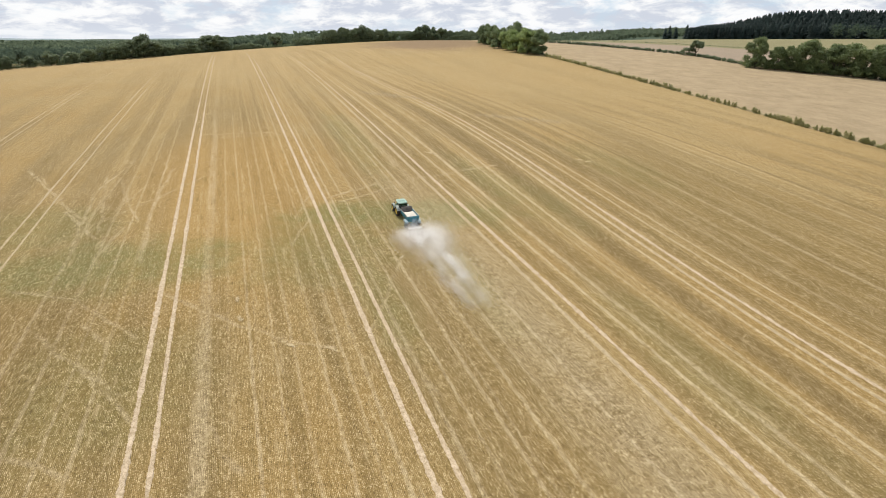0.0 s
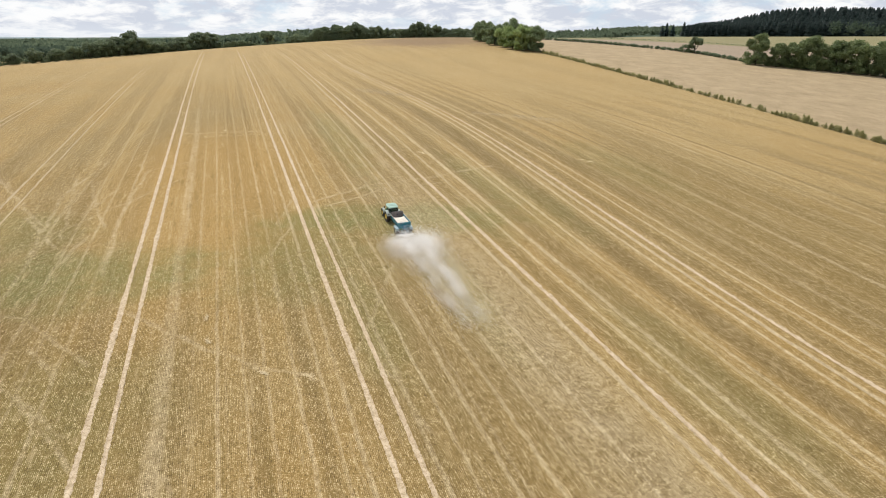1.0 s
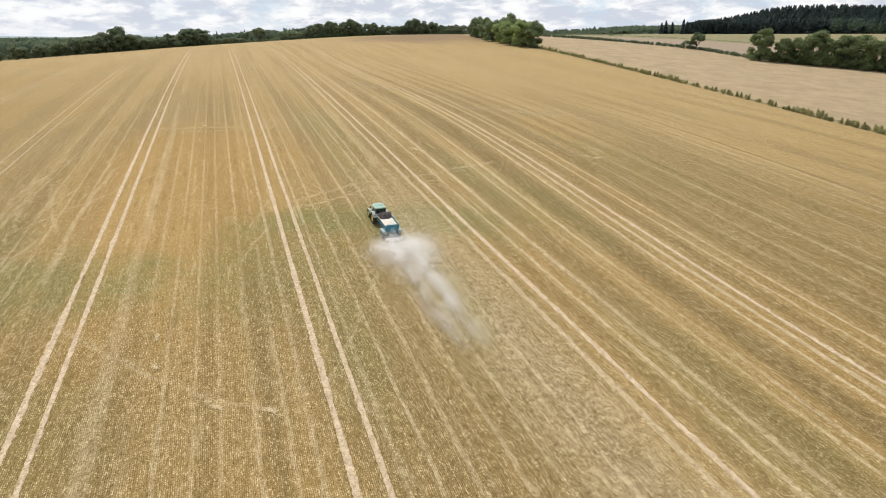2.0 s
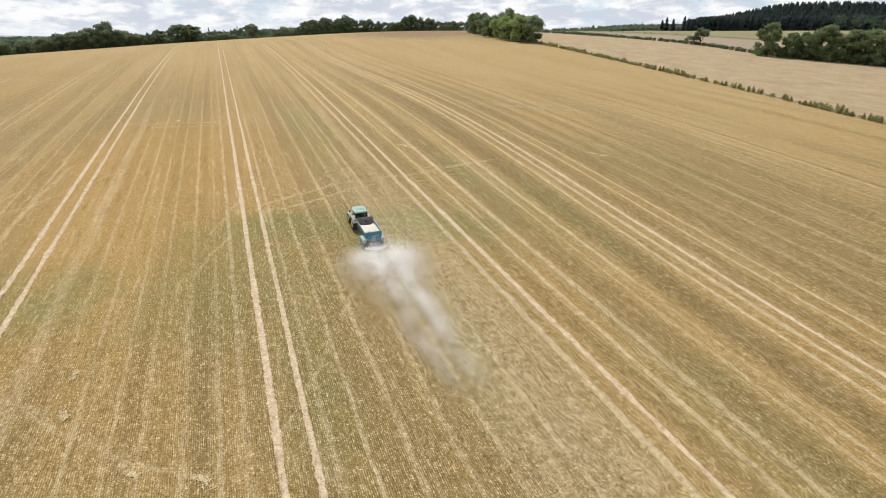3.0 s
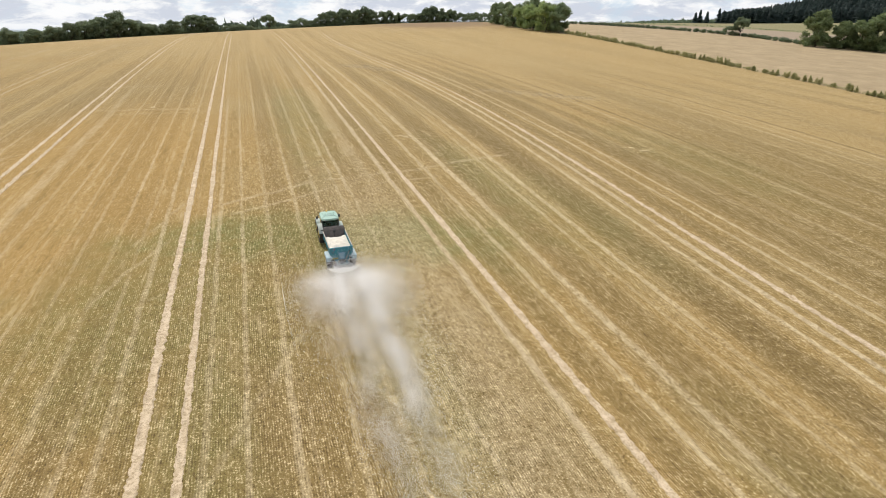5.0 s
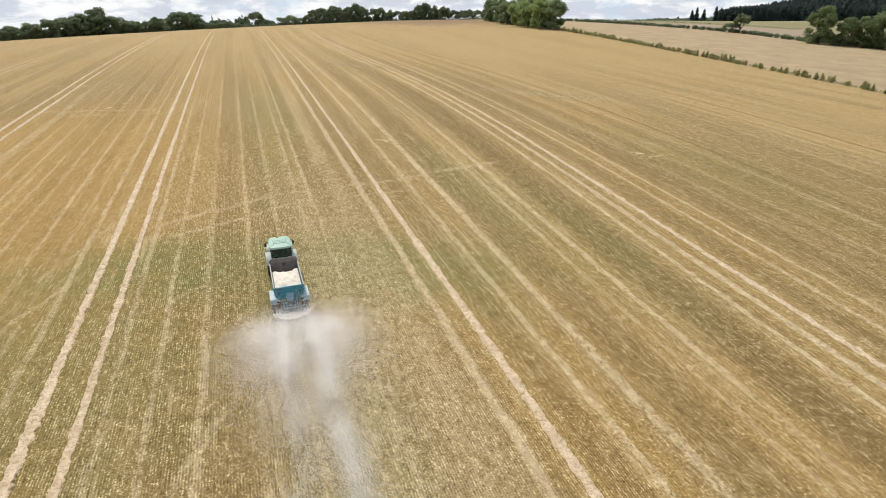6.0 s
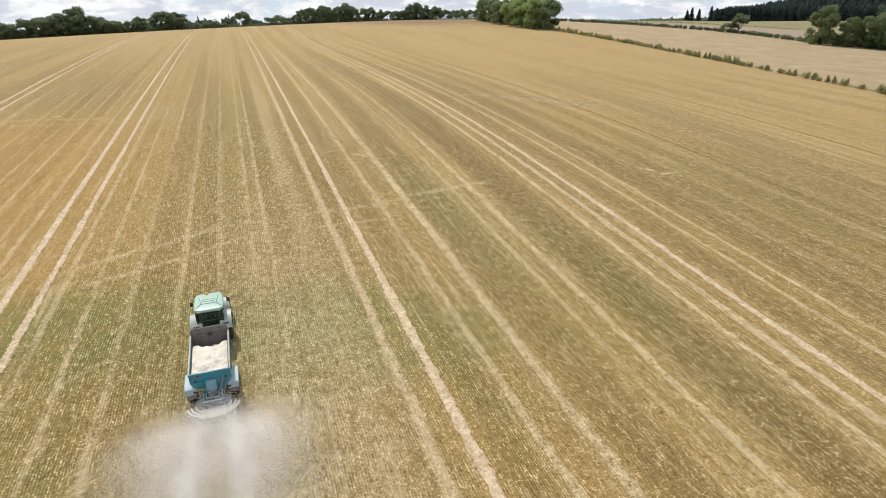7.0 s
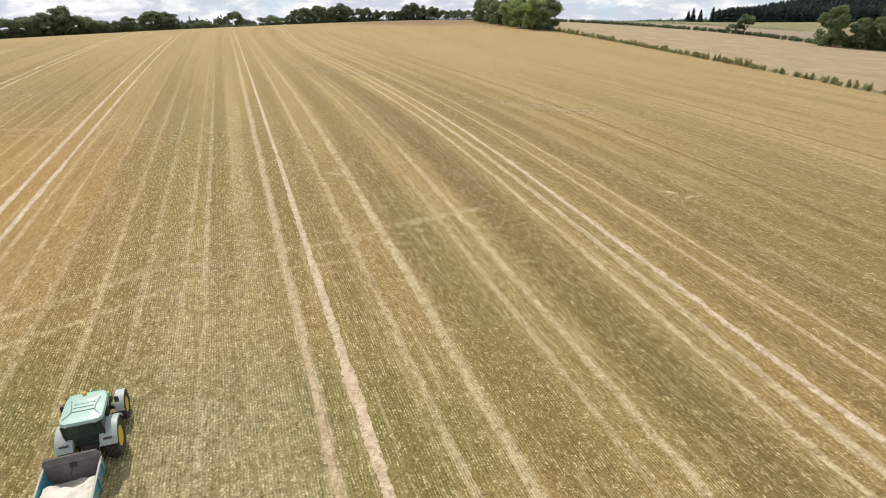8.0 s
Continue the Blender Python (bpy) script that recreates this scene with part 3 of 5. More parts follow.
def hedge_plant(seed, h, w, count):
    """A straggling young hedge bush: stems and loose foliage."""
    r = np.random.RandomState(seed)
    root = tagged(new("hedge_bush"), "ragged green hedge bush on the strip between fields", "bush", "bushes of the field hedge")
    stems, cs, rr = [], [], []
    for j in range(5):
        x, y, z = r.uniform(-w, w), r.uniform(-0.35, 0.35), h * r.uniform(0.45, 0.8)
        stems.append((x, y, z))
        cs.append((x, y, z)); rr.append(r.uniform(0.22, 0.5) * h * 0.6)
        cs.append((x, y, z * 0.5)); rr.append(r.uniform(0.35, 0.5) * h * 0.7)
    for x, y, z in stems:
        V, F = [], []
        limb(V, F, (x * 0.5, y, -0.1), (x, y, z), 0.04, 0.015, 4)
        part("stem", mesh_from("stem", V, F, [M_BARK]), root)
    V, F = leaf_cloud(r, cs, rr, count, 0.095, 1.2, 0.1)
    part("foliage", mesh_from("foliage", V, F, [M_HEDGE], False), root)
    return root


plants = [hedge_plant(100 + i, 2.2, (0.9, 1.5, 2.0)[i % 3], (1300, 1900, 2400)[i % 3]) for i in range(6)]
rh = np.random.RandomState(8)
yy = 150.0
while yy < 404:
    a = -math.degrees(math.atan(0.26 + 0.02 * (405 - yy) / 100))
    s = rh.uniform(0.7, 1.15)
    x = float(edge_x(yy)) + rh.uniform(-0.5, 0.5)
    m = pose(x, yy, float(ground_z(x, yy)), 0, 0, 90 - a + rh.choice([0, 180])) @ Matrix.Diagonal((s, s, s * rh.uniform(0.65, 1.25), 1))
    copy_thing(plants[rh.randint(6)], m)
    yy += rh.choice([1.5, 1.9, 2.3, 2.8, 4.8])
for o in plants:
    remove_thing(o)


def hedgerow(name, pts, h, w, per_metre, size, mat, label, seed):
    """A grown-together hedge along a line."""
    r = np.random.RandomState(seed)
    cs, rr = [], []
    for (x0, y0), (x1, y1) in zip(pts, pts[1:]):
        L = math.hypot(x1 - x0, y1 - y0)
        for t in np.arange(0, 1, 1.2 / L):
            x, y = x0 + (x1 - x0) * t + r.uniform(-w, w) * 0.5, y0 + (y1 - y0) * t + r.uniform(-w, w) * 0.5
            k = h * r.uniform(0.4, 0.62)
            cs.append((x, y, float(ground_z(x, y)) + k * 0.8)); rr.append(k)
    V, F = leaf_cloud(r, cs, rr, int(len(cs) * 1.2 * per_metre), size, 0.9, 0.3)
    return tagged(new(name, mesh_from(name, V, F, [mat], False)), label, "hedge", kind="stuff")


hedgerow("hedgerow", [(96, 548), (120, 522), (150, 490), (189, 443), (203, 385), (222, 370), (300, 342)], 2.4, 3.5, 80, 0.38, M_LEAF, "clipped green hedge beyond the neighbouring field", 3)
hedgerow("tree_scrub", [(196, 380), (222, 369), (260, 356), (320, 336)], 6.0, 3.0, 60, 0.4, M_EDGE, "dense leafy growth under the trees of the second hedge", 14)
hedgerow("scrub_row", [(-330, 372), (-300, 401), (-238, 470), (-222, 512), (-208, 558)], 5.5, 4.0, 26, 0.5, M_LEAF, "thick dark bushes between the boundary trees", 12)
hedgerow("hedge_bottom", [(-300, 401), (-238, 470), (-222, 512), (-208, 558), (-170, 574), (-135, 600), (-110, 625), (-84, 637), (-60, 635), (0, 628), (42, 600), (38, 520), (52, 440), (70, 408)],
         3.0, 2.0, 20, 0.45, M_LEAF, "dark scrub under the boundary trees", 4)
hedgerow("crest_hedge", [(-125, 611), (-84, 637), (-40, 632), (0, 628), (44, 600)], 4.6, 2.5, 30, 0.45, M_LEAF, "dark hedge along the crest under the trees", 15)
hedgerow("crest_thicket", [(-2, 628), (20, 618), (44, 600)], 8.0, 3.0, 40, 0.5, M_LEAF, "dark thicket under the open trees on the crest", 16)
hedgerow("hedge_growth", [(float(edge_x(q)), float(q)) for q in range(150, 405, 12)], 1.0, 1.3, 70, 0.09, M_HEDGE, "feathery young growth filling the field hedge", 5)
hedgerow("strip_hedge", [(120, 592), (200, 577), (300, 565)], 1.3, 1.5, 3, 0.5, M_LEAF, "scattered low bushes across the far pasture", 6)


# ---------------------------------------------------------------- far woods
def conifer_points(r, h):
    """Drooping needle sprays round a straight stem."""
    n = 150
    t = np.sort(r.rand(n)) ** 0.8
    a = r.rand(n) * 2 * math.pi
    rad = (1 - t) ** 0.75 * h * 0.27 * r.uniform(0.7, 1.15, n) + 0.25
    base = np.stack([np.zeros(n), np.zeros(n), t * h], 1)
    out = np.stack([np.cos(a) * rad, np.sin(a) * rad, t * h - 0.12 * h * (1 - t) * r.uniform(0.5, 1.3, n)], 1)
    side = np.stack([-np.sin(a), np.cos(a), np.zeros(n)], 1) * (0.5 * rad[:, None] + 0.35)
    V = np.stack([base + [0, 0, 0.6], out + side, out - side, base * 0.5 + out * 0.5 - [0, 0, 0.9]], 1).reshape(-1, 3)
    i = np.arange(n)[:, None] * 4
    return V, np.concatenate([i + [0, 1, 2], i + [3, 2, 1]])


def conifer(seed, h):
    r = np.random.RandomState(seed)
    root = tagged(new("conifer"), "tall dark conifer standing apart from the wood", "tree", "conifers beside the wood")
    V, F = [], []
    limb(V, F, (0, 0, -0.5), (0, 0, h * 0.95), 0.3, 0.05)
    part("trunk", mesh_from("trunk", V, F, [M_BARK]), root)
    V, F = conifer_points(r, h)
    part("crown", mesh_from("crown", V, F, [M_CONIFER], False), root)
    return root


for i, (x, y, h) in enumerate(((284, 762, 13), (291, 766, 16), (296, 758, 14), (312, 764, 17), (318, 770, 13))):
    c = conifer(200 + i, h)
    c.matrix_basis = pose(x, y, float(ground_z(x, y)))


def wood(name, spots, maker, mat, label):
    Vs, Fs, k = [], [], 0
    for x, y, args in spots:
        V, F = maker(*args)
        Vs.append(V + [x, y, float(ground_z(x, y))]); Fs.append(F + k); k += len(V)
    return tagged(new(name, mesh_from(name, np.concatenate(Vs), np.concatenate(Fs), [mat], False)), label, "wood", kind="stuff")


rw = np.random.RandomState(31)
spots = []
for j in range(14):
    for i in range(104):
        x = 294 + i * 4.8 + rw.uniform(-2, 2) + 3.2 * j
        y = 705 - 0.03 * (x - 292) + 7.5 * j + rw.uniform(-4, 4)
        spots.append((x, y, (rw, rw.uniform(14.2, 16.2) * min(1, 0.85 + 0.06 * i))))
wood("conifer_wood", spots, conifer_points, M_CONIFER, "dark conifer plantation on the rising ground")


def round_tree(r, h, n, size):
    cs = np.stack([r.uniform(-0.25, 0.25, 5) * h, r.uniform(-0.25, 0.25, 5) * h, r.uniform(0.3, 0.72, 5) * h], 1)
    return leaf_cloud(r, cs, r.uniform(0.2, 0.36, 5) * h, n, size, 0.85, 0.5)


spots = [(452 + 12 * i + rw.uniform(-4, 4), 676 - 5 * (i % 3) + rw.uniform(-4, 4), (rw, rw.uniform(12, 19), 150, 1.5)) for i in range(20)]
wood("broadleaf_fringe", spots, round_tree, M_WOOD, "leafy trees along the foot of the plantation")
spots = []
for i in range(3600):
    a, r = rw.uniform(-0.9, -0.26), rw.uniform(640, 1500)
    y = r / math.sqrt(1 + a * a)
    spots.append((a * y, y, (rw, rw.uniform(9, 13), 26, 2.6)))
wood("valley_wood", spots, round_tree, M_WOOD, "dark woodland filling the valley")
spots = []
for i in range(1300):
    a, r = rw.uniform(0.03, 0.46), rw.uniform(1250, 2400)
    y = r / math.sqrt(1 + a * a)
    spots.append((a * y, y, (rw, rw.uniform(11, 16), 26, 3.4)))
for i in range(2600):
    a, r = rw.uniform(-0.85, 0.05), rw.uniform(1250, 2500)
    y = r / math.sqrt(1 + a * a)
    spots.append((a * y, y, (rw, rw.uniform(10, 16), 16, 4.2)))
wood("hill_wood", spots, round_tree, M_HAZED_LEAF, "green woodland on the distant hills, haze painted into its leaves")


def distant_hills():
    """Hills on the skyline, far beyond the valley, with haze put into their pale colour."""
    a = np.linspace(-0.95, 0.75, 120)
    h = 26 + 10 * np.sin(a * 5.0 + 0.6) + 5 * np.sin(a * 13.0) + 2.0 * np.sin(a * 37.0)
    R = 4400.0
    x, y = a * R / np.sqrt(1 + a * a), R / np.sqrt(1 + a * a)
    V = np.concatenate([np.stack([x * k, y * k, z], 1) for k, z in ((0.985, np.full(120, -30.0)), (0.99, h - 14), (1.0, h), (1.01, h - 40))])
    ob = new("backdrop", mesh_from("backdrop", V, grid_faces(120, 4), [M_HAZED_HILL]))
    return tagged(ob, "far skyline hills, pale blue-green from painted haze", "hills", kind="structure")


# pale blue stands for the haze of distance, painted into the hill colour
M_HAZED_HILL, _n, _b = material("hazed_hill", (0.22, 0.27, 0.30), 1.0)
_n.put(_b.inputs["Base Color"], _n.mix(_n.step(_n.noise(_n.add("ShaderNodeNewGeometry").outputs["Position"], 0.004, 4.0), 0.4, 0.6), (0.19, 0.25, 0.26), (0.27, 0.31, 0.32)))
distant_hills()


def barn(x, y, turn):
    """A low pale farm building on the far side of the crest."""
    b = tagged(new("barn"), "low pale farm building beyond the crest", "building")
    def slab(name, V, F, mat):
        part(name, mesh_from(name, V, F, [mat], False), b)
    L, W, H, R = 9.0, 5.0, 3.2, 5.0
    for s in (-1, 1):
        V = [(-L, s * W, 0), (L, s * W, 0), (L, s * W, H), (-L, s * W, H), (-L, s * (W - 0.25), 0), (L, s * (W - 0.25), 0), (L, s * (W - 0.25), H), (-L, s * (W - 0.25), H)]
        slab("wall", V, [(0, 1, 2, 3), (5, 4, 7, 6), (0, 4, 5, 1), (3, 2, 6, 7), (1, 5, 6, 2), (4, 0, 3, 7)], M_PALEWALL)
        V = [(-L - 0.3, s * (W + 0.4), H - 0.1), (L + 0.3, s * (W + 0.4), H - 0.1), (L + 0.3, 0, R), (-L - 0.3, 0, R), (-L - 0.3, s * (W + 0.4), H + 0.1), (L + 0.3, s * (W + 0.4), H + 0.1), (L + 0.3, 0, R + 0.2), (-L - 0.3, 0, R + 0.2)]
        slab("roof", V, [(0, 1, 2, 3), (4, 5, 6, 7), (0, 4, 5, 1), (3, 2, 6, 7), (1, 5, 6, 2), (4, 0, 3, 7)], M_PALEROOF)
        V = [(s * L, -W + 0.26, 0), (s * L, W - 0.26, 0), (s * L, W - 0.26, H), (s * L, -W + 0.26, H), (s * (L - 0.25), -W + 0.26, 0), (s * (L - 0.25), W - 0.26, 0), (s * (L - 0.25), W - 0.26, H), (s * (L - 0.25), -W + 0.26, H)]
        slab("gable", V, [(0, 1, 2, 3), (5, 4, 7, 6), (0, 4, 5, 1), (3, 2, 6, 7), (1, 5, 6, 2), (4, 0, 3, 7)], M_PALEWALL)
    V = [(-2, -W - 0.06, 0), (2, -W - 0.06, 0), (2, -W - 0.06, 2.7), (-2, -W - 0.06, 2.7), (-2, -W - 0.01, 0), (2, -W - 0.01, 0), (2, -W - 0.01, 2.7), (-2, -W - 0.01, 2.7)]
    slab("door", V, [(0, 1, 2, 3), (5, 4, 7, 6), (0, 4, 5, 1), (3, 2, 6, 7), (1, 5, 6, 2), (4, 0, 3, 7)], M_BARK)
    b.matrix_basis = pose(x, y, float(ground_z(x, y)) - 0.2, 0, 0, turn)


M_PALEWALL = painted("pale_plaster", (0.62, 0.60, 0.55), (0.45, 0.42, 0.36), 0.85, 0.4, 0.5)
M_PALEROOF = painted("pale_sheet_roof", (0.46, 0.45, 0.44), (0.32, 0.30, 0.28), 0.7, 0.4, 0.4)
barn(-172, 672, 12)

# ---------------------------------------------------------------- machine parts
def bm_box(bm, at, size, bevel=0.02, top=(1.0, 1.0), shift=(0.0, 0.0), turn=(0, 0, 0), seg=2):
    """A box with rounded edges; its top may be narrower and moved."""
    ret = bmesh.ops.create_cube(bm, size=1.0)
    vs = ret["verts"]
    for v in vs:
        up = v.co.z > 0
        v.co = Vector((v.co.x * size[0] * (top[0] if up else 1) + (shift[0] if up else 0),
                       v.co.y * size[1] * (top[1] if up else 1) + (shift[1] if up else 0), v.co.z * size[2]))
    if bevel:
        es = list({e for v in vs for e in v.link_edges})
        res = bmesh.ops.bevel(bm, geom=es, offset=bevel, segments=seg, affect="EDGES", profile=0.5)
        vs = list({v for f in res["faces"] for v in f.verts} | {v for v in vs if v.is_valid})
    bmesh.ops.transform(bm, matrix=pose(*at, *turn), verts=vs)


def bm_tube(bm, pts, r, k=8):
    """A round bar through points."""
    pts = [Vector(p) for p in pts]
    rings = []
    for i, p in enumerate(pts):
        d = (pts[min(i + 1, len(pts) - 1)] - pts[max(i - 1, 0)]).normalized()
        q = d.to_track_quat("Z", "Y")
        rings.append([bm.verts.new(p + q @ Vector((r * math.cos(2 * math.pi * j / k), r * math.sin(2 * math.pi * j / k), 0))) for j in range(k)])
    for a, b in zip(rings, rings[1:]):
        for j in range(k):
            bm.faces.new((a[j], a[(j + 1) % k], b[(j + 1) % k], b[j]))
    bm.faces.new(rings[0][::-1]); bm.faces.new(rings[-1])


def bm_lathe(bm, profile, k=36, at=(0, 0, 0), closed=False):
    """Turned round the x axis: profile of (x, radius)."""
    rings = []
    for x, r in profile:
        rings.append([bm.verts.new((at[0] + x, at[1] + r * math.cos(2 * math.pi * j / k), at[2] + r * math.sin(2 * math.pi * j / k))) for j in range(k)])
    pairs = list(zip(rings, rings[1:])) + ([(rings[-1], rings[0])] if closed else [])
    for a, b in pairs:
        for j in range(k):
            bm.faces.new((a[j], a[(j + 1) % k], b[(j + 1) % k], b[j]))
    if not closed:
        bm.faces.new(rings[0][::-1]); bm.faces.new(rings[-1])


def bm_slab(bm, outline, x0, x1, axis="x"):
    """A flat plate: an outline in two axes, given thickness along the third."""
    def place(a, b, t):
        return {"x": (t, a, b), "y": (a, t, b), "z": (a, b, t)}[axis]
    lo = [bm.verts.new(place(a, b, x0)) for a, b in outline]
    hi = [bm.verts.new(place(a, b, x1)) for a, b in outline]
    n = len(outline)
    bm.faces.new(lo); bm.faces.new(hi[::-1])
    for j in range(n):
        bm.faces.new((lo[j], hi[j], hi[(j + 1) % n], lo[(j + 1) % n]))


def bm_arch(bm, at, r, a0, a1, x0, x1, thick, k=14, flat=0.0):
    """A curved mudguard round the x axis, from angle a0 to a1."""
    outline = []
    for r2, order in ((r, 1), (r + thick, -1)):
        row = [(at[1] + r2 * math.cos(radians(a0 + (a1 - a0) * j / k)), at[2] + r2 * math.sin(radians(a0 + (a1 - a0) * j / k))) for j in range(k + 1)]
        outline += row[::order]
    n = k + 1
    A = [bm.verts.new((x0, y, z)) for y, z in outline]
    B = [bm.verts.new((x1, y, z)) for y, z in outline]
    m = len(outline)
    for j in range(m):
        bm.faces.new((A[j], B[j], B[(j + 1) % m], A[(j + 1) % m]))
    for j in range(k):
        bm.faces.new((A[j], A[j + 1], A[m - 2 - j], A[m - 1 - j]))
        bm.faces.new((B[j + 1], B[j], B[m - 1 - j], B[m - 2 - j]))


def solid(name, make, mat, parent, label="", sharp=30):
    bm = bmesh.new()
    make(bm)
    bmesh.ops.recalc_face_normals(bm, faces=bm.faces)
    me = bpy.data.meshes.new(name)
    bm.to_mesh(me)
    bm.free()
    me.materials.append(mat)
    me.polygons.foreach_set("use_smooth", [True] * len(me.polygons))
    me.set_sharp_from_angle(angle=radians(sharp))
    return part(name, me, parent, label)


M_GREEN = painted("green_paint", (0.018, 0.17, 0.045), rough=0.3, amount=0.3)
M_ROOF = painted("faded_green_roof", (0.27, 0.42, 0.345), (0.46, 0.50, 0.45), 0.28, 0.35, 1.2)
M_FENDER = painted("dusty_fender", (0.34, 0.40, 0.37), (0.50, 0.47, 0.41), 0.45, 0.6, 1.5)
M_RUBBER = painted("dusty_rubber", (0.026, 0.023, 0.021), (0.13, 0.10, 0.08), 0.9, 0.4, 1.6)
M_YELLOW = painted("yellow_paint", (0.62, 0.43, 0.015), (0.34, 0.27, 0.15), 0.4, 0.4)
M_DARK = painted("dark_metal", (0.03, 0.03, 0.032), (0.15, 0.13, 0.11), 0.6, 0.4)
M_STEEL = painted("worn_steel", (0.30, 0.30, 0.30), (0.40, 0.36, 0.31), 0.45, 0.5, 3.0, 0.6)
M_BLUE = painted("blue_paint", (0.020, 0.200, 0.265), (0.30, 0.32, 0.31), 0.35, 0.30, 1.1)
M_PALEBLUE = painted("worn_blue_paint", (0.11, 0.25, 0.34), (0.38, 0.37, 0.34), 0.4, 0.4, 1.5)
M_GUARD = painted("dusty_mudguard", (0.30, 0.42, 0.48), (0.55, 0.53, 0.48), 0.5, 0.7, 1.3)
M_RAIL = painted("dusty_rail", (0.34, 0.31, 0.27), (0.56, 0.50, 0.42), 0.7, 0.7, 1.5)
M_RIB = painted("roof_seam", (0.13, 0.19, 0.165), (0.3, 0.33, 0.3), 0.5, 0.3)
M_BOARD = painted("weathered_board", (0.115, 0.10, 0.098), (0.30, 0.26, 0.23), 0.75, 0.5, 2.0)
M_INSIDE = painted("limed_steel", (0.10, 0.11, 0.12), (0.46, 0.44, 0.40), 0.7, 0.7, 1.5)
M_RED = painted("red_lens", (0.30, 0.01, 0.015), rough=0.2, amount=0.3)
M_AMBER = painted("amber_lens", (0.65, 0.40, 0.05), rough=0.25, amount=0.15)
M_PLATE = painted("yellow_plate", (0.62, 0.50, 0.04), rough=0.4, amount=0.3)
M_GLASS, _n, _b = material("tinted_glass", (0.16, 0.24, 0.21), 0.03)
_b.inputs["Transmission Weight"].default_value = 0.8
_b.inputs["IOR"].default_value = 1.3


def lime_material():
    m, n, b = material("lime_powder", rough=0.95)
    p = n.add("ShaderNodeTexCoord").outputs["Object"]
    f = n.noise(p, 1.7, 5.0, 0.65)
    g = n.noise(p, 12.0, 4.0, 0.7)
    col = n.mix(n.step(f, 0.35, 0.7), (0.62, 0.56, 0.47), (0.72, 0.665, 0.575))
    col = n.mix(n.step(g, 0.55, 0.72, 0.0, 0.5), col, (0.40, 0.345, 0.27))
    col = n.mix(n.step(n.noise(p, 0.9, 3.0, 0.6), 0.58, 0.70, 0.0, 0.5), col, (0.33, 0.31, 0.29))
    n.put(b.inputs["Base Color"], col)
    n.put(b.inputs["Normal"], n.bump(n.math("ADD", f, n.math("MULTIPLY", g, 0.4)), 0.7, 0.12))
    return m


M_LIMEDUST = lime_material()
M_SPECK, _n, _b = material("lime_dust", (0.93, 0.92, 0.90), 1.0)
_t = _n.add("ShaderNodeBsdfTranslucent")
_t.inputs[0].default_value = (0.95, 0.94, 0.93, 1)
_x = _n.add("ShaderNodeMixShader")
_x.inputs[0].default_value = 0.68
_n.put(_x.inputs[1], _b.outputs[0]); _n.put(_x.inputs[2], _t.outputs[0])
_n.put(M_SPECK.node_tree.nodes["Material Output"].inputs[0], _x.outputs[0])


def wheel(parent, at, r, width, rim_r, lugs, rim_mat, side):
    """A lugged tyre on a dished rim; the rim's face looks to side."""
    w = width / 2

    def tyre(bm):
        bm_lathe(bm, [(-w * 0.80, rim_r), (-w, rim_r + 0.35 * (r - rim_r)), (-w * 0.95, r - 0.10), (-w * 0.72, r - 0.045), (0, r - 0.03), (w * 0.72, r - 0.045),
                      (w * 0.95, r - 0.10), (w, rim_r + 0.35 * (r - rim_r)), (w * 0.80, rim_r)], 40, at, closed=True)
        for j in range(lugs):
            for s in (-1, 1):
                a = 2 * math.pi * (j + (0.5 if s > 0 else 0)) / lugs
                bm_box(bm, (at[0] + s * w * 0.48, at[1] + (r - 0.02) * math.cos(a), at[2] + (r - 0.02) * math.sin(a)),
                       (w * 0.95, 0.05, 0.075), 0.0, (1, 0.75), (0, 0), (math.degrees(a) - 90, 0, s * 32))
    t = solid("tyre", tyre, M_RUBBER, parent)

    def rim(bm):
        s = side
        bm_lathe(bm, [(s * w * 0.82, rim_r + 0.01), (s * w * 0.86, rim_r - 0.03), (s * w * 0.55, rim_r - 0.07), (s * w * 0.25, rim_r * 0.55), (s * w * 0.35, rim_r * 0.32),
                      (s * w * 0.62, rim_r * 0.28), (s * w * 0.62, 0.02), (-s * w * 0.7, 0.02), (-s * w * 0.75, rim_r - 0.02), (-s * w * 0.8, rim_r)], 32, at)
        for j in range(8):
            a = 2 * math.pi * j / 8
            bm_box(bm, (at[0] + s * w * 0.42, at[1] + rim_r * 0.42 * math.cos(a), at[2] + rim_r * 0.42 * math.sin(a)), (0.05, 0.05, 0.05), 0.008)
    q = solid("rim", rim, rim_mat, t)
    return t


